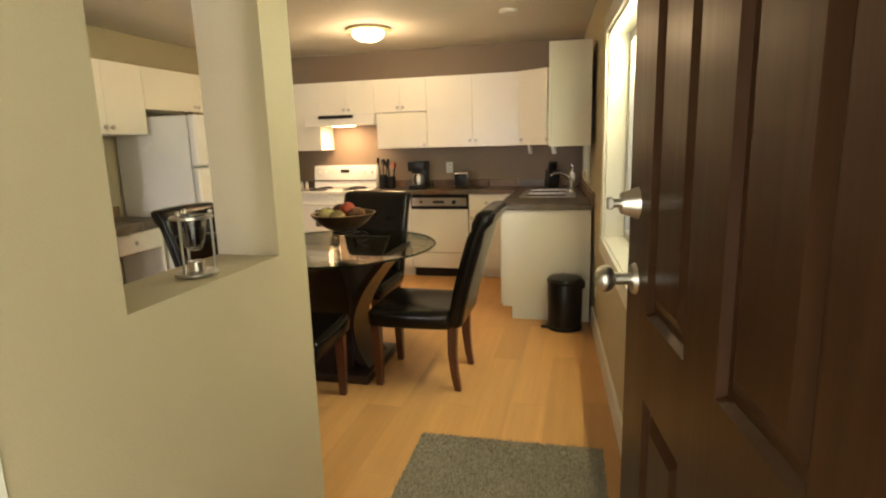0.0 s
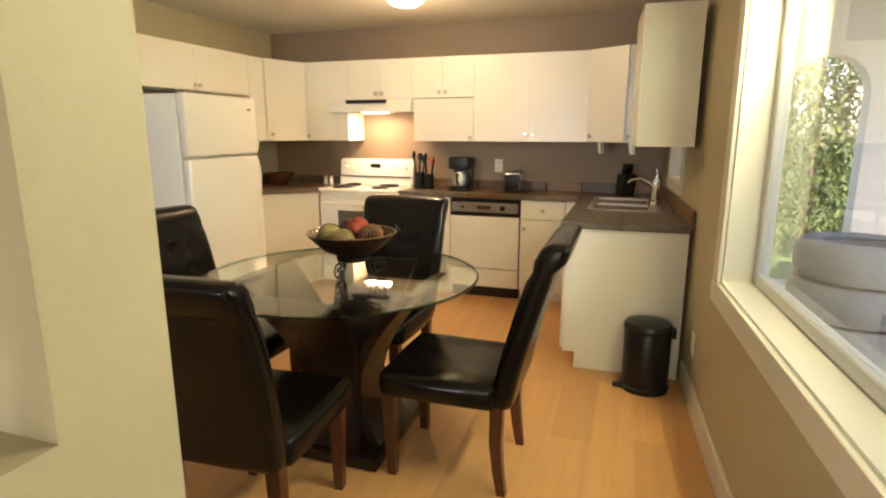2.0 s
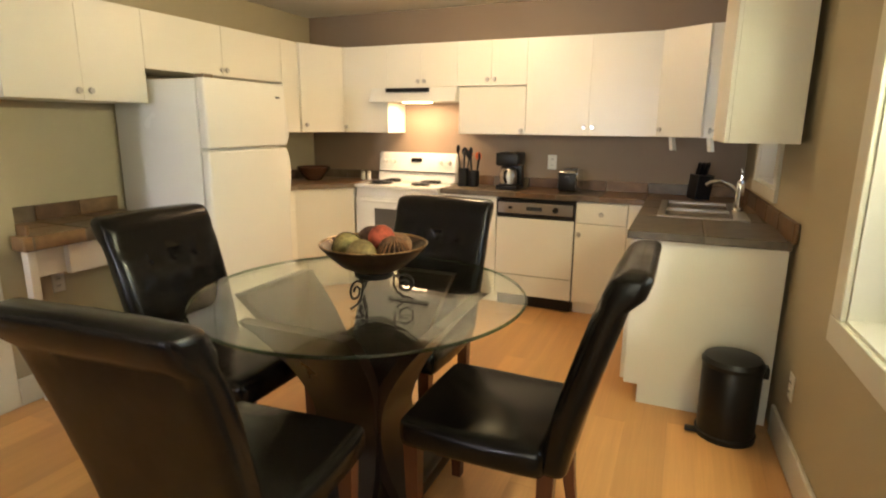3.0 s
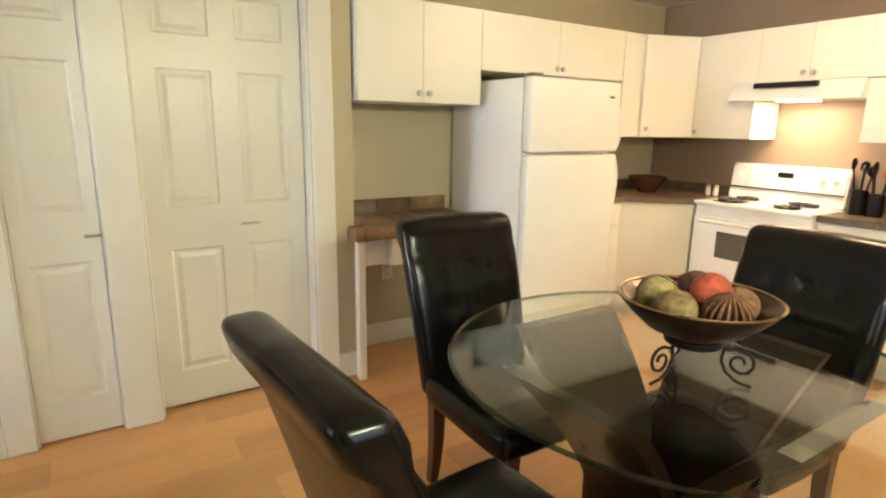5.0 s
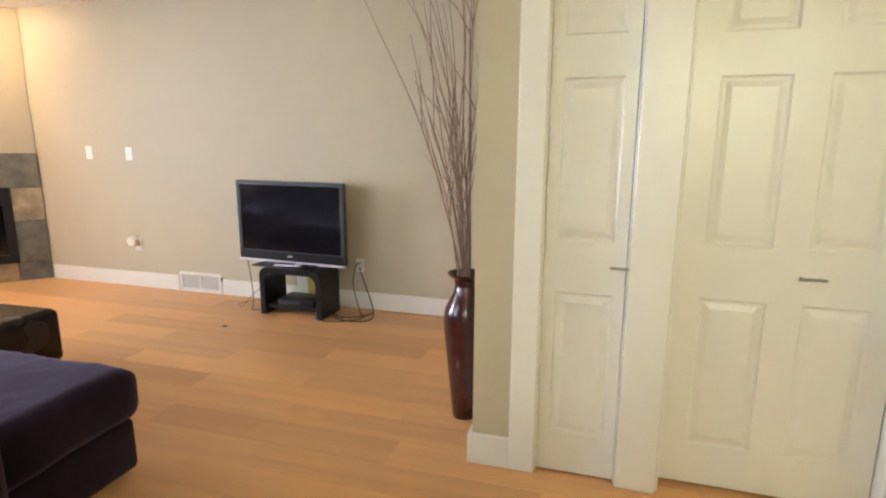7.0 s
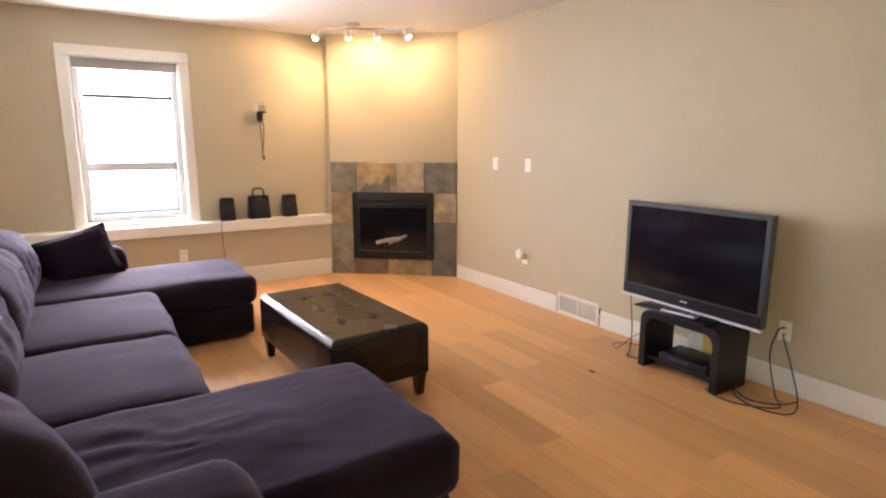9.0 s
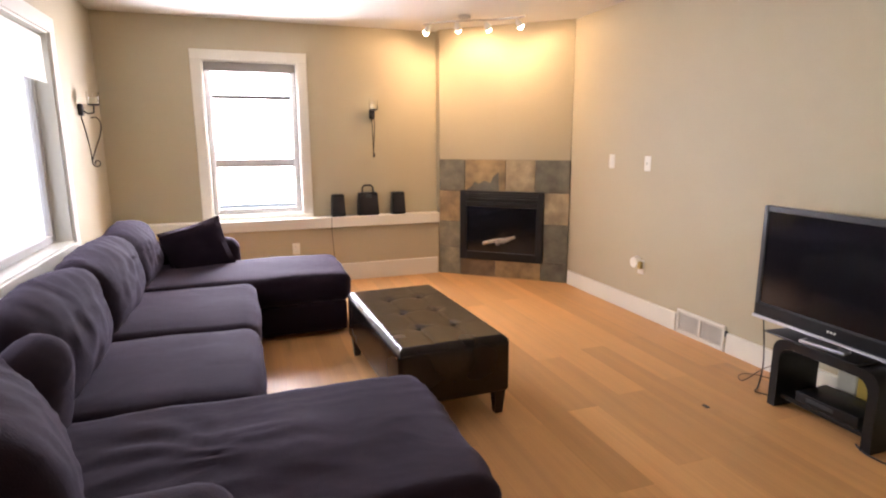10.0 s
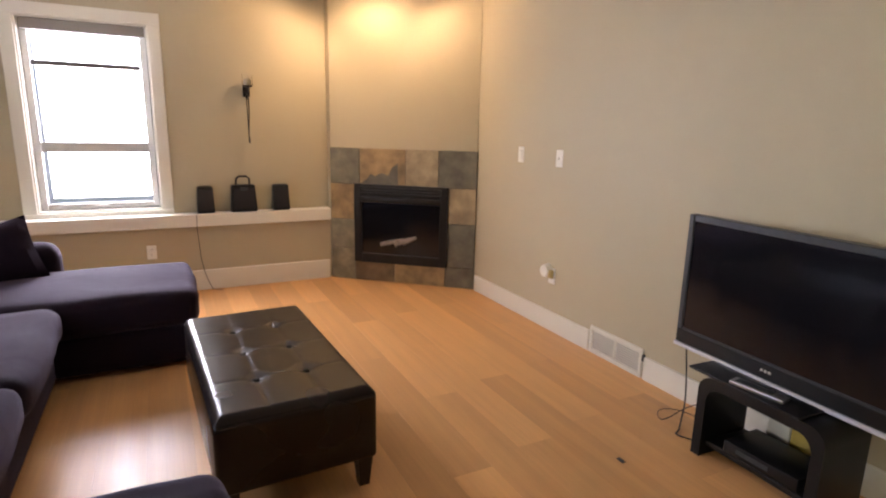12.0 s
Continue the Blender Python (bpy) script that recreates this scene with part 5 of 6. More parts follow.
# bowl of decorative balls on the table
c = thing("centrepiece_bowl", pose(TX + 0.098, TY - 0.075, TZ) @ Matrix.Diagonal((0.97, 0.97, 0.97, 1)), "dark metal bowl on scrolled iron legs", "bowl")
RIM = material("bronze_bowl", (0.06, 0.032, 0.018), 0.28, 0.7, grain=0.3, scale=25, blotch=0.2)
part("dish", lathe(N(), [(0.05, 0.112), (0.06, 0.108), (0.12, 0.135), (0.165, 0.175), (0.192, 0.205), (0.196, 0.212), (0.188, 0.210), (0.155, 0.18), (0.11, 0.148), (0.05, 0.124), (0.003, 0.122)], seg=44), RIM, c)
part("foot_ring", ring(N(), [(0.062, 0.088), (0.070, 0.092), (0.074, 0.110), (0.060, 0.112)], seg=32), IRON, c)
# A paler bronze on the rim stands in for its bright reflections.
part("glint_rim", ring(N(), [(0.1905, 0.2115), (0.196, 0.2125), (0.1985, 0.2155), (0.195, 0.218), (0.190, 0.2155)], seg=44), material("glint_bronze", (0.42, 0.28, 0.15), 0.3, 0.9, grain=0.35, scale=45, blotch=0.3, blotch_scale=20), c, "bronze rim, its bright reflections put into a paler colour")
for k in range(3):
    bm = N()
    tube(bm, [(0.066, 0, 0.095), (0.085, 0, 0.088)] + curl(0.112, 0.060, 0.038, 0.010, 1.35, 2.2, 30, out=-1), 0.0042, 6)
    tube(bm, [(0.074, 0, 0.092), (0.070, 0, 0.060), (0.082, 0, 0.030), (0.108, 0, 0.010), (0.142, 0, 0.004)], 0.0042, 6)
    bm.transform(pose(0, 0, 0, 0, 0, 25 + 120 * k))
    part("leg", bm, IRON, c, "scrolled iron leg")
balls = [(-0.088, -0.035, 0.205, 0.056, (0.34, 0.27, 0.10), "moss"), (0.0, -0.085, 0.20, 0.052, (0.24, 0.165, 0.065), "moss"), (-0.035, 0.045, 0.225, 0.052, (0.10, 0.045, 0.028), "seed"), (0.03, 0.005, 0.245, 0.047, (0.40, 0.062, 0.028), "seed"), (0.095, -0.025, 0.205, 0.054, (0.15, 0.062, 0.022), "vine"), (0.06, 0.085, 0.205, 0.046, (0.20, 0.10, 0.05), "seed"), (-0.06, 0.085, 0.205, 0.045, (0.18, 0.12, 0.06), "moss")]
for k, (x, y, z, r, col, kind) in enumerate(balls):
    z, col = z - 0.012, tuple(0.78 * q for q in col)
    stuff = material("woven_ball", col, 0.75, grain=0.45, scale=60, bump=0.8, blotch=0.45, blotch_scale=28)
    at = pose(TX + 0.098 + 0.97 * x, TY - 0.075 + 0.97 * y, TZ + 0.97 * z, 24 * k, 40 * k, 15)
    t = N()
    bmesh.ops.create_icosphere(t, subdivisions=4, radius=r * (0.86 if kind == "vine" else 1))
    for v in t.verts:
        if kind == "moss":
            v.co *= 1 + 0.05 * noise.noise(v.co * 45) + 0.03 * noise.noise(v.co * 130)
        elif kind == "seed":
            v.co *= 1 + 0.035 * abs(noise.noise(v.co * 110))
    t.transform(at)
    ob = part("decorative_ball", t, material("dark_core", (0.035, 0.018, 0.010), 0.8, grain=0.2) if kind == "vine" else stuff, None)
    tagged(ob, {3: "red seed-covered", 4: "brown wound-vine", 2: "dark brown seed-covered"}.get(k, "mossy tan textured") + " decorative ball in the bowl", "ball", "decorative balls in the bowl")
    if kind == "vine":
        for j in range(9):
            bm = tube(N(), [(r * math.cos(q * math.pi / 12), 0, r * math.sin(q * math.pi / 12)) for q in range(25)], 0.0042, 6)
            bm.transform(pose(TX + 0.098 + 0.97 * x, TY - 0.075 + 0.97 * y, TZ + 0.97 * z, 12, 0, 40) @ pose(0, 0, 0, 0, 0, 20 * j))
            part("strand", bm, stuff, ob, "wound vine strand")
    elif k == 0:
        bm = tube(N(), [(1.03 * r * math.cos(q * math.pi / 12), 0.10 * r * math.sin(q), 1.03 * r * math.sin(q * math.pi / 12)) for q in range(25)], 0.002, 6)
        bm.transform(at)
        part("twine", bm, material("dark_twine", (0.05, 0.03, 0.018), 0.8, grain=0.2), ob, "dark twine band")

# lantern in the pass-through
c = thing("candle_lantern", pose(-0.955, 2.484, 1.108), "small nickel candle holder with a hanging glass cup", "candle holder")
part("base", lathe(N(), [(0.044, 0.004), (0.047, 0.006), (0.047, 0.010), (0.044, 0.012), (0.003, 0.012)], seg=32), STEEL, c)
part("cup", lathe(N(), [(0.016, 0.012), (0.018, 0.014), (0.018, 0.034), (0.004, 0.036)], seg=24), STEEL, c)
bm = N()
for k in range(32):
    q0, q1 = 2 * math.pi * k / 32, 2 * math.pi * (k + 1) / 32
    vs = [bm.verts.new((r * math.cos(q), r * math.sin(q), z)) for q in (q0, q1) for r, z in ((0.029, 0.131), (0.046, 0.131), (0.046, 0.136), (0.029, 0.136))]
    for a in range(4):
        bm.faces.new((vs[a], vs[(a + 1) % 4], vs[4 + (a + 1) % 4], vs[4 + a]))
bmesh.ops.remove_doubles(bm, verts=bm.verts[:], dist=1e-5)
part("top_ring", bm, STEEL, c)
for k in range(3):
    q = 0.5 + 2.094 * k
    x, y = 0.040 * math.cos(q), 0.040 * math.sin(q)
    bm = N()
    rod(bm, (x, y, 0.0), (x, y, 0.142), 0.0028, seg=10)
    t = N()
    bmesh.ops.create_uvsphere(t, u_segments=10, v_segments=6, radius=0.006)
    merge(bm, t, pose(x, y, 0.144))
    part("post", bm, STEEL, c)
bm = lathe(N(), [(0.008, 0.058), (0.018, 0.064), (0.026, 0.09), (0.030, 0.138), (0.0285, 0.138), (0.0245, 0.09), (0.016, 0.067), (0.004, 0.062)], seg=28)
g = part("glass_cup", bm, glass_material("smoked_glass", (0.55, 0.55, 0.55)), c, "smoked glass cup")

# ---- small things: living room ----
c = thing("floor_vase", pose(-3.835, 2.525, 0), "tall dark red glazed floor vase in the corner", "vase")
OXBLOOD = material("oxblood_glaze", (0.062, 0.012, 0.010), 0.25, grain=0.2, scale=20, blotch=0.3, blotch_scale=8, coat=0.3)
part("body", lathe(N(), [(0.056, 0), (0.060, 0.01), (0.083, 0.25), (0.102, 0.44), (0.106, 0.51), (0.100, 0.565), (0.075, 0.62), (0.058, 0.655), (0.051, 0.69), (0.042, 0.69), (0.042, 0.66), (0.003, 0.6)], seg=40), OXBLOOD, c)
part("lip", lathe(N(), [(0.0512, 0.6885), (0.056, 0.72), (0.086, 0.745), (0.088, 0.752), (0.078, 0.75), (0.046, 0.715), (0.0425, 0.6915)], seg=40), OXBLOOD, c, "flared lip")
TWIG = material("dry_twig", (0.24, 0.155, 0.11), 0.8, grain=0.3, scale=40, bump=0.4)
rnd = random.Random(11)
c = thing("dry_branches", pose(-3.835, 2.525, 0), "bundle of tall dry curly branches in the vase", "branches")
for k in range(15):
    bm = N()
    if k == 0:
        lx, ly, top = -0.10, -0.62, 2.25
    else:
        lx, ly, top = rnd.uniform(-0.18, 0.22), rnd.uniform(-0.30, 0.10), rnd.uniform(1.7, 2.42)
    n = 14
    pts = []
    w1, w2 = rnd.uniform(0, 6), rnd.uniform(0, 6)
    x0, y0 = rnd.uniform(-0.02, 0.02), rnd.uniform(-0.02, 0.02)
    for i in range(n + 1):
        h = i / n
        pts.append(Vector((x0 + lx * h ** 1.5 + 0.018 * math.sin(7 * h + w1) * h, y0 + ly * h ** 1.4 + 0.018 * math.sin(9 * h + w2) * h, 0.62 + (top - 0.62) * h)))
    tube(bm, pts, 0.0048, 6, 0.3)
    for j in range(3):
        i = rnd.randint(4, 11)
        s, d2 = pts[i], Vector((rnd.uniform(-0.12, 0.12), rnd.uniform(-0.16, 0.08), rnd.uniform(0.2, 0.42)))
        tube(bm, [s, s + d2 * 0.4 + Vector((0, 0, 0.02)), s + d2 * 0.75, s + d2], 0.0032, 5, 0.35)
    part("branch", bm, TWIG, c)

# track light
c = thing("track_light", pose(0, 0, 0), "nickel track light with four lit spots on the ceiling", "track light")
A, B = Vector((-4.00, -2.60, LC - 0.045)), Vector((-4.74, -1.99, LC - 0.045))
side = Vector((0.61, 0.74, 0)).normalized() * 0.04
part("bar", tube(N(), [A.lerp(B, i / 12) + side * math.sin(i / 12 * 2 * math.pi) for i in range(13)], 0.009, 8), STEEL, c)
mid = A.lerp(B, 0.42)
part("canopy", lathe(N(), [(0.06, 0.0), (0.06, -0.02), (0.03, -0.034), (0.012, -0.045)], (mid.x, mid.y, LC), 24), STEEL, c)
for f, aim in ((0.06, (-3.6, -3.0, 1.5)), (0.36, (-4.6, -2.75, 1.75)), (0.63, (-4.9, -2.5, 1.8)), (0.93, (-5.3, -2.0, 1.6))):
    p = A.lerp(B, f) + side * math.sin(f * 2 * math.pi)
    d3 = (Vector(aim) - p).normalized()
    e = p + Vector((0, 0, -0.035))
    h = part("spot_head", rod(rod(N(), p, e, 0.006, seg=8), e - d3 * 0.02, e + d3 * 0.045, 0.020, 0.034, 20), WHITEPL, c, "small frosted spot head")
    t = N()
    bmesh.ops.create_uvsphere(t, u_segments=14, v_segments=8, radius=0.030)
    t.transform(Matrix.Translation(e + d3 * 0.045))
    part("bulb", t, BULB, h, "lit bulb")

# wall sconces
def sconce(m, label):
    """Local x = 0 is the wall, -x points into the room."""
    c = thing("wall_sconce", m, label, "wall sconce", "iron candle sconces")
    part("wall_plate", box(N(), (-0.030, -0.028, -0.045), (0, 0.028, 0.045), 0.004, 1), IRON, c)
    part("arm", tube(N(), [(-0.02, 0, 0), (-0.06, 0, -0.028), (-0.10, 0, -0.02), (-0.105, 0, 0.035)], 0.006, 8), IRON, c)
    part("tray", lathe(N(), [(0.012, 0.030), (0.040, 0.036), (0.044, 0.046), (0.036, 0.042), (0.003, 0.042)], (-0.105, 0, 0), 24), IRON, c)
    part("candle", lathe(N(), [(0.028, 0.043), (0.029, 0.05), (0.028, 0.095), (0.010, 0.092), (0.003, 0.092)], (-0.105, 0, 0), 20), material("ivory_wax", (0.75, 0.68, 0.48), 0.5, grain=0.03), c, "ivory candle")
    g = part("glass_shade", lathe(N(), [(0.041, 0.045), (0.043, 0.05), (0.043, 0.135), (0.041, 0.135), (0.040, 0.05), (0.039, 0.046)], (-0.105, 0, 0), 28), GLASS, c, "clear glass chimney")
    pts = [(-0.01, 0, -0.045), (-0.03, 0, -0.16), (-0.048, 0, -0.30), (-0.052, 0, -0.40)] + curl(-0.083, -0.405, 0.031, 0.012, 1.15, 0.1, 18, out=-1)
    part("scroll", tube(N(), smooth_path(pts, 3), 0.0045, 8), IRON, c)
    pts = [(-0.052, 0, -0.385), (-0.09, 0, -0.28), (-0.128, 0, -0.18), (-0.138, 0, -0.10), (-0.112, 0, -0.055), (-0.075, 0, -0.06)]
    part("scroll", tube(N(), smooth_path(pts, 3), 0.0045, 8), IRON, c)
    return c


sconce(pose(-3.60, -3.13, 1.69, 0, 0, -90), "black iron scroll sconce with an ivory candle beside the window")
sconce(pose(-1.17, -2.43, 1.66), "black iron scroll sconce with an ivory candle on the sofa wall")


def speaker(x, w, h, label, handle=False):
    c = thing("speaker", pose(x, -3.065, 0.665), label, "speaker", "speakers on the ledge")
    bm = N()
    prism(bm, [(-w / 2, -0.05), (w / 2, -0.05), (w / 2, 0.05), (-w / 2, 0.05)], 0, h)
    for v in bm.verts:
        if v.co.z > h / 2:
            v.co.x *= 0.88
            v.co.y = v.co.y * 0.8 - 0.008
    bmesh.ops.bevel(bm, geom=bm.edges[:], offset=0.008, segments=2, affect="EDGES")
    part("cabinet", bm, BLACK, c)
    part("grille", box(N(), (-w * 0.40, 0.040, 0.03), (w * 0.40, 0.054, h - 0.03), 0.006), material("speaker_cloth", (0.02, 0.018, 0.02), 0.9, grain=0.3, scale=200, bump=0.4), c, "dark cloth grille")
    if handle:
        part("handle", tube(N(), [(-0.055, 0, h - 0.005), (-0.055, 0, h + 0.05), (-0.03, 0, h + 0.072), (0.03, 0, h + 0.072), (0.055, 0, h + 0.05), (0.055, 0, h - 0.005)], 0.009, 8), BLACK, c)
        part("dial_panel", box(N(), (-0.03, 0.044, h - 0.05), (0.03, 0.056, h - 0.02), 0.004), GREYPL, c)


speaker(-3.215, 0.14, 0.225, "small black speaker box on the ledge")
speaker(-3.525, 0.22, 0.235, "black portable music player with a carrying handle", True)
speaker(-3.845, 0.15, 0.23, "small black speaker box on the ledge")
CORD = material("dark_cord", (0.03, 0.028, 0.026), 0.6, grain=0.1)
ob = part("thin_cord", tube(N(), [(-3.16, -3.0, 0.672), (-3.135, -2.978, 0.668), (-3.13, -2.976, 0.55), (-3.145, -2.985, 0.30), (-3.17, -2.985, 0.15), (-3.22, -2.97, 0.012), (-3.3, -2.93, 0.006)], 0.003, 6), CORD)
tagged(ob, "thin dark speaker cord hanging from the ledge", "cord")

# floor register set in the baseboard
c = thing("vent_register", pose(-5.345, -0.34, 0), "white louvred wall vent in the baseboard", "vent")
bm = N()
for a, b in (((0, -0.225, 0.0), (0.016, -0.20, 0.18)), ((0, 0.20, 0.0), (0.016, 0.225, 0.18)), ((0, -0.20, 0.155), (0.016, 0.20, 0.18)), ((0, -0.20, 0.0), (0.016, 0.20, 0.025)), ((0, -0.012, 0.025), (0.014, 0.012, 0.155))):
    box(bm, a, b, 0.003, 1)
part("frame", bm, TRIM, c)
part("backing", box(N(), (0.0005, -0.20, 0.025), (0.002, 0.20, 0.155)), material("vent_grey", (0.35, 0.34, 0.31), 0.6, grain=0.03), c, smooth=False)
for s in (-1, 1):
    for k in range(9):
        bm = box(N(), (-0.001, -0.09, -0.005), (0.001, 0.09, 0.006))
        bm.transform(pose(0.008, s * 0.106, 0.033 + 0.0143 * k, 0, 35, 0))
        part("slat", bm, TRIM, c, smooth=False)
part("lever", box(N(), (0.005, 0.226, 0.11), (0.02, 0.245, 0.15), 0.003, 1), GREYPL, c)

# things about the television
c = thing("set_top_box", pose(-4.99, 0.80, 0.400, 0, 0, 6), "slim silver remote lying on the television foot", "remote control")
part("case", box(N(), (-0.03, -0.11, 0), (0.03, 0.11, 0.018), 0.006), STEEL, c)
part("keys", box(N(), (-0.018, -0.09, 0.0175), (0.018, 0.06, 0.020), 0.001, 1), GREYPL, c)
c = thing("cable_box", pose(-5.09, 0.85, 0.076), "black cable box on the stand's shelf", "cable box")
part("case", box(N(), (-0.11, -0.16, 0), (0.11, 0.16, 0.055), 0.006), BLACK, c)
part("display", box(N(), (0.109, -0.10, 0.02), (0.1115, 0.04, 0.04)), GREYPL, c)
for k, (col, y0, y1, nm) in enumerate((((0.75, 0.72, 0.62), 0.70, 0.80, "white"), ((0.62, 0.45, 0.10), 0.805, 0.90, "yellow"), ((0.70, 0.68, 0.60), 0.905, 0.985, "white"))):
    ob = part("book", box(N(), (-5.30, y0, 0.0), (-5.262, y1, 0.26 - 0.02 * k), 0.003, 1), material("paper_" + nm, col, 0.6, grain=0.05), None)
    tagged(ob, nm + " booklet leaning behind the television stand", "book", "booklets behind the television")
rnd = random.Random(3)


def cord(name, pts, r, label, mat=CORD):
    pts = [Vector((p.x, p.y, max(p.z, r))) for p in smooth_path(pts)]
    ob = part(name, tube(N(), pts, r, 6), mat)
    tagged(ob, label, "cable", "black cables about the television")


cord("power_cable", [(-5.16, 0.30, 0.43), (-5.18, 0.31, 0.25), (-5.17, 0.33, 0.10), (-5.12, 0.36, 0.02), (-5.06, 0.40, 0.006), (-5.01, 0.43, 0.006), (-5.04, 0.50, 0.006)], 0.004, "black cable hanging from the television to the floor")
loop = [(-5.14 + 0.10 * math.cos(a * 0.45), 0.36 + 0.14 * math.sin(a * 0.45), 0.006 + 0.16 * max(0, math.sin(a * 0.45 + 0.6)) ** 2) for a in range(15)]
cord("loose_cable", loop, 0.003, "thin brown loose cable loop on the floor", material("brown_cord", (0.13, 0.075, 0.045), 0.6, grain=0.1))
cord("power_cable", [(-5.33, 1.25, 0.34), (-5.29, 1.27, 0.33), (-5.27, 1.33, 0.20), (-5.20, 1.42, 0.03), (-5.05, 1.45, 0.006), (-4.98, 1.32, 0.006), (-5.02, 1.18, 0.006), (-5.10, 1.12, 0.006), (-5.04, 1.24, 0.008), (-5.12, 1.36, 0.006), (-5.24, 1.40, 0.006)], 0.0045, "tangled black power cable below the outlet")
cord("power_cable", [(-5.33, 1.25, 0.38), (-5.28, 1.24, 0.37), (-5.26, 1.22, 0.22), (-5.20, 1.30, 0.02), (-5.08, 1.38, 0.006), (-4.95, 1.24, 0.006), (-4.93, 1.10, 0.006), (-4.97, 1.02, 0.007)], 0.0045, "tangled black power cable below the outlet")
ob = part("floor_scrap", box(N(), (-4.62, 0.455, 0.0), (-4.60, 0.495, 0.006), 0.002, 1), CORD)
tagged(ob, "small dark scrap lying on the floor", "scrap")

# blinds
SHADE = material("cream_blind_cloth", (0.72, 0.69, 0.60), 0.8, grain=0.03, scale=150, bump=0.2)
c = thing("window_blind", SOUTH @ pose(0.045, 2.45, 0), "pale blind drawn partly down in the tall window", "blind")
part("head_rail", box(N(), (-0.03, -0.405, 2.065), (0.02, 0.405, 2.146), 0.004, 1), material("blind_rail_grey", (0.26, 0.24, 0.22), 0.5, grain=0.03), c, "grey head rail")
part("bottom_rail", box(N(), (-0.012, -0.36, 1.815), (0.012, 0.36, 1.853), 0.003, 1), material("rail_grey", (0.12, 0.115, 0.11), 0.5, grain=0.03), c)
for y in (-0.30, 0.30):
    part("lift_cord", rod(N(), (0, y, 1.85), (0, y, 2.066), 0.0015, seg=6), WHITEPL, c)
c = thing("roller_blind", SOFAW @ pose(0.03, -0.44, 0), "cream roller blind drawn partly down over the sofa window", "blind")
part("roller", rod(N(), (0.02, -1.40, 2.085), (0.02, 1.40, 2.085), 0.025, seg=16), WHITEPL, c)
part("cloth", box(N(), (-0.006, -1.39, 1.815), (-0.004, 1.39, 2.085)), SHADE, c, smooth=False)
part("hem_bar", box(N(), (-0.010, -1.39, 1.80), (0.0, 1.39, 1.82), 0.003, 1), SHADE, c)
bm = N()
rod(bm, (0, 0, 0), (-0.03, 0, 0), 0.006, seg=8), box(bm, (-0.04, -0.045, -0.006), (-0.028, 0.045, 0.006), 0.004, 1)
bm.transform(SOUTH @ pose(0.068, 2.45, 0.745))
tagged(part("window_crank", bm, STEEL), "small metal window crank on the tall window", "window crank")

# ---- small things: outside ----
# Rubber colour is paled to grey to carry the haze seen through the pane.
TYRE = material("hazed_rubber", (0.26, 0.255, 0.245), 0.8, grain=0.15, scale=40, bump=0.3, blotch=0.2)
for k in range(4):
    prof = [(0.19, 0.02), (0.24, 0.0), (0.29, 0.01), (0.315, 0.05), (0.32, 0.11), (0.315, 0.17), (0.29, 0.21), (0.24, 0.22), (0.19, 0.20), (0.185, 0.11)]
    bm = lathe(N(), prof, seg=40)
    bmesh.ops.delete(bm, geom=[f for f in bm.faces if len(f.verts) > 4], context="FACES_ONLY")
    t = thing("car_tyre", pose(0.86 + 0.012 * (k % 2), 5.95 - 0.01 * k, -0.05 + 0.221 * k), "car tyre in a stack on the porch, haze put into its grey", "tyre", "stack of tyres")
    part("tread", bm, TYRE, t)


def cedar(m, height, width, seed, label):
    c = thing("cedar_tree", m, label, "tree")
    r = random.Random(seed)
    part("trunk", tube(N(), [(0.02 * math.sin(i), 0.02 * math.cos(i * 1.3), height * 0.95 * i / 8) for i in range(9)], 0.07, 8, 0.15), TWIG, c)
    for k in range(26):
        h, q = r.uniform(0.05, 0.92), r.uniform(0, 6.28)
        l = width * (1 - h) ** 0.6 * 0.8
        part("limb", tube(N(), [(0, 0, height * h * 0.95), (0.5 * l * math.cos(q), 0.5 * l * math.sin(q), height * h + 0.15), (l * math.cos(q), l * math.sin(q), height * h + 0.4)], 0.016, 5, 0.3), TWIG, c)
    verts, faces = [], []
    for k in range(9000):
        h, q = r.random() ** 0.8, r.uniform(0, 6.28)
        rad = width * min(1, 1.6 * (1 - h) ** 0.55) * (0.45 + 0.6 * r.random() ** 0.5) * (0.8 + 0.25 * math.sin(5 * q + 9 * h))
        p = Vector((rad * math.cos(q), rad * math.sin(q), 0.05 + height * h))
        a, b = Vector((r.uniform(-1, 1), r.uniform(-1, 1), r.uniform(0.2, 1.4))).normalized() * r.uniform(0.05, 0.11), Vector((r.uniform(-1, 1), r.uniform(-1, 1), r.uniform(-0.4, 0.4))).normalized() * 0.022
        i = len(verts)
        verts += [tuple(p - b), tuple(p + b), tuple(p + a + b * 0.6), tuple(p + a * 1.25)]
        faces.append((i, i + 1, i + 2, i + 3))
    me = bpy.data.meshes.new("crown")
    me.from_pydata(verts, [], faces)
    me.materials.append(LEAF)
    new("crown", me).parent = c


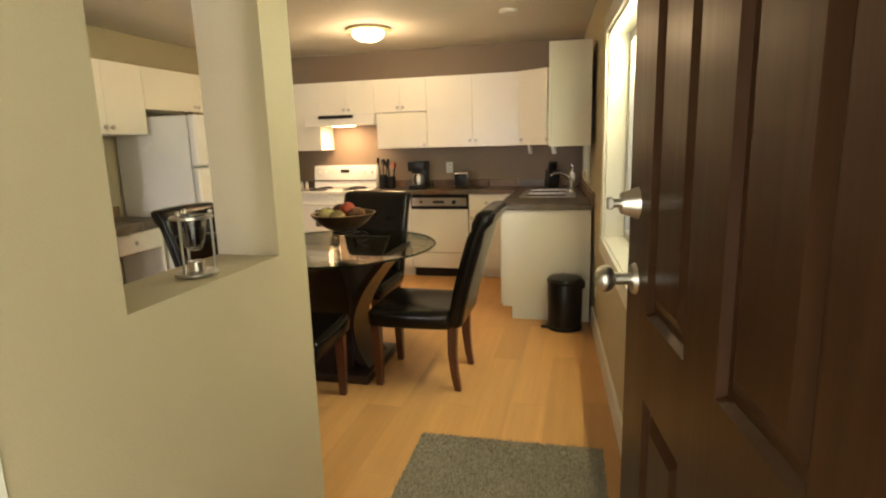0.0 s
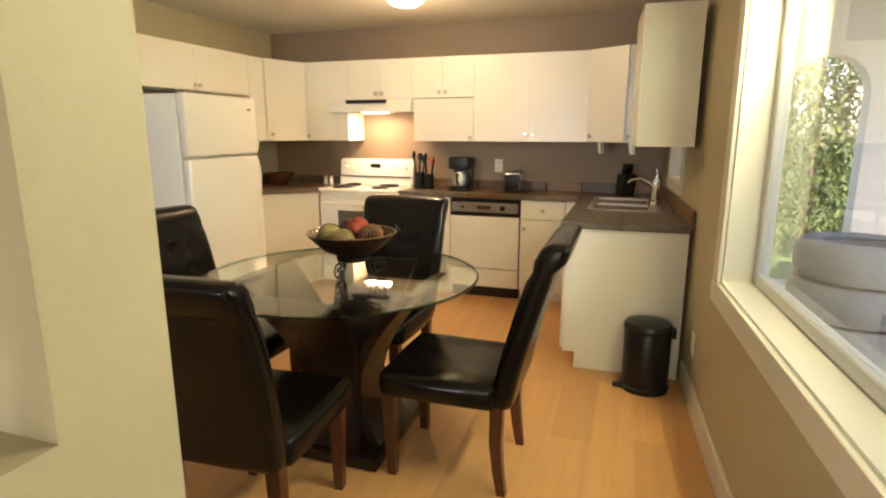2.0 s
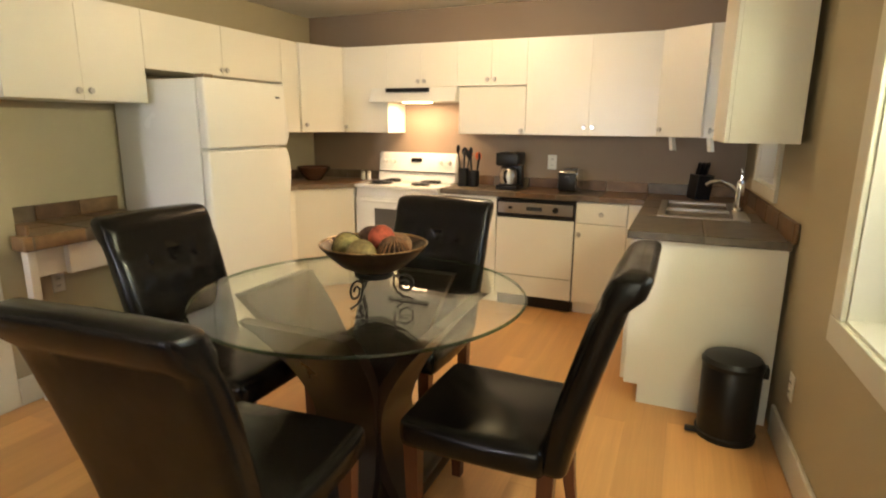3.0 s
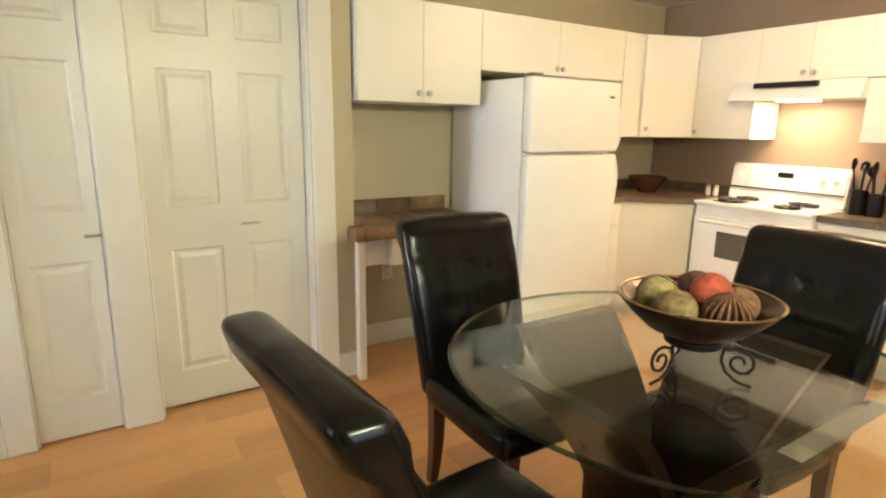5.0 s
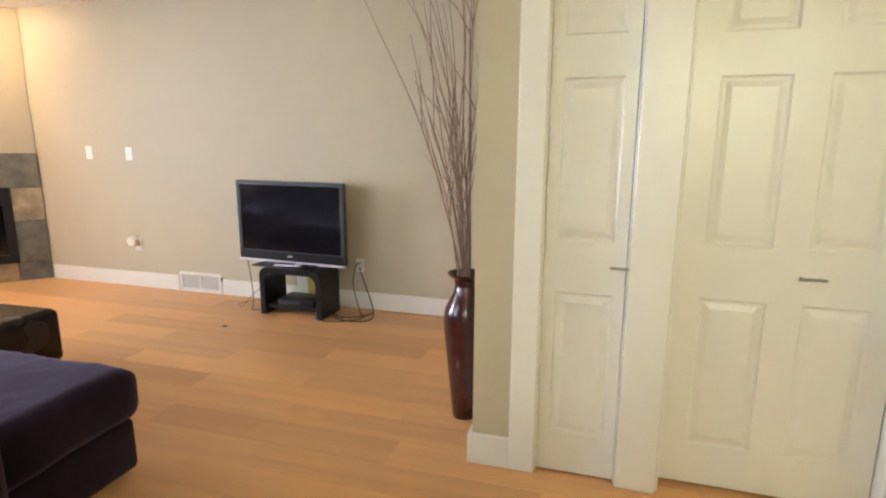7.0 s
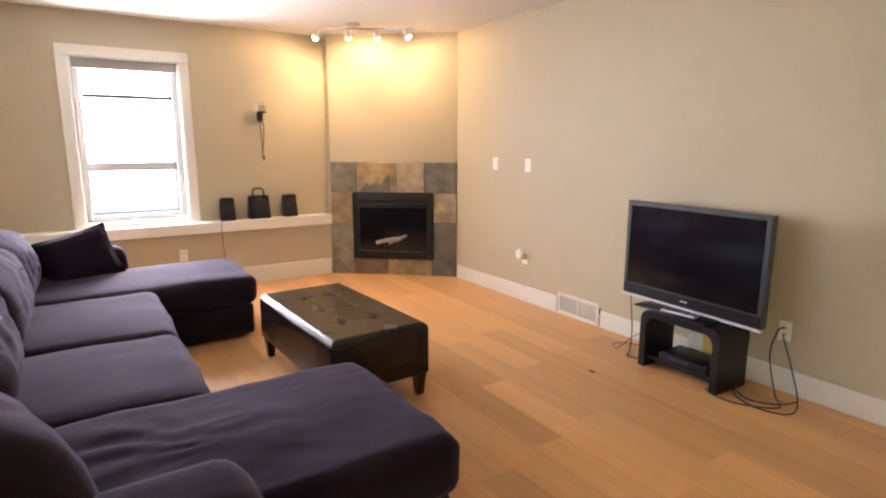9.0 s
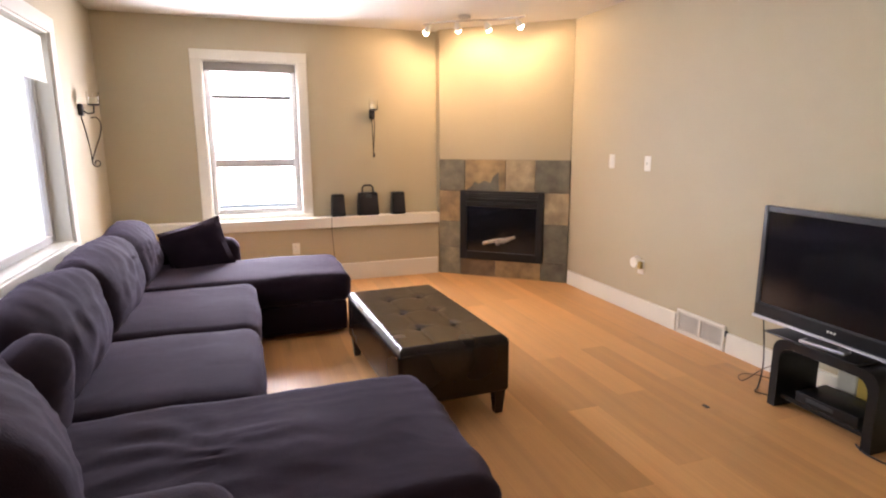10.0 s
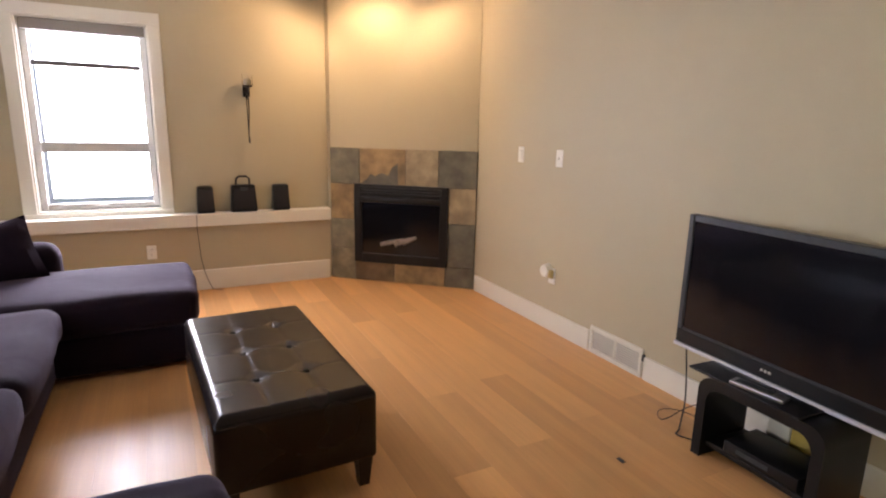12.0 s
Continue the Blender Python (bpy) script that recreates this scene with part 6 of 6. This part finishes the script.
LEAF = material("cedar_leaf", (0.12, 0.16, 0.04), 0.7, grain=0.3, scale=8, blotch=0.3, blotch_scale=2)
cedar(pose(1.98, 11.2, -0.25), 4.6, 0.62, 1, "tall narrow green cedar beyond the porch")
cedar(pose(0.9, 17.0, -0.25), 3.0, 0.9, 2, "small green cedar farther off in the garden")

# neighbouring house; its height and roof are made up to block sun from the tall window
SIDING = material("white_siding", (0.70, 0.69, 0.66), 0.6, grain=0.03, blotch=0.04)
c = thing("neighbour_house", pose(0, 0, 0), "white-sided neighbouring house beyond the tall window", "house")
part("wall", box(N(), (-9, -14, -0.25), (4, -7.0, 7.0)), SIDING, c, smooth=False)
bm = N()
prism(bm, [(-9.4, -14.4), (4.4, -14.4), (4.4, -6.6), (-9.4, -6.6)], 7.0, 9.0)
for v in bm.verts:
    if v.co.z > 8:
        v.co.y = -10.5 + (v.co.y + 10.5) * 0.02
part("roof", bm, material("grey_shingle", (0.08, 0.08, 0.08), 0.9, grain=0.3, scale=20), c, smooth=False)
for k in range(40):
    part("siding_board", box(N(), (-9, -6.998, -0.2 + 0.18 * k), (4, -6.975, -0.03 + 0.18 * k), 0.004, 1), SIDING, c)
# planks of the floor
fl = setting("floor", prism(N(), [(-5.5, -3.3), (-1.0, -3.3), (-1.0, 1.575), (0.28, 1.575), (0.28, 3.5), (0.0, 7.45), (-3.95, 7.45), (-3.95, 4.4), (-5.5, 4.4)], -0.06, -0.0011), JOINT, "golden oak laminate plank floor", "floor")
PW, PL = 0.19, 1.28
meshes = {}
cols = int(5.63 / PW)
for i in range(cols):
    x0 = -5.4 + i * PW
    y = -3.2 - (i * 0.47 % 1) * PL
    while y < 7.4:
        low = -3.25 if x0 < -1.15 else 1.60
        high = 7.42 if x0 > -3.97 else 4.3
        if x0 > 0.22:
            high = 3.4
        a, b = max(y, low), min(y + PL, high)
        if b - a > 0.05:
            key = round(b - a, 3)
            if key not in meshes:
                meshes[key] = finish("plank", box(N(), (0, 0, -0.012), (PW, key, 0.0), 0.0007, 1), OAK)
            p = new("plank", meshes[key])
            p.parent = fl
            p.location = (x0, a, 0)
        y += PL
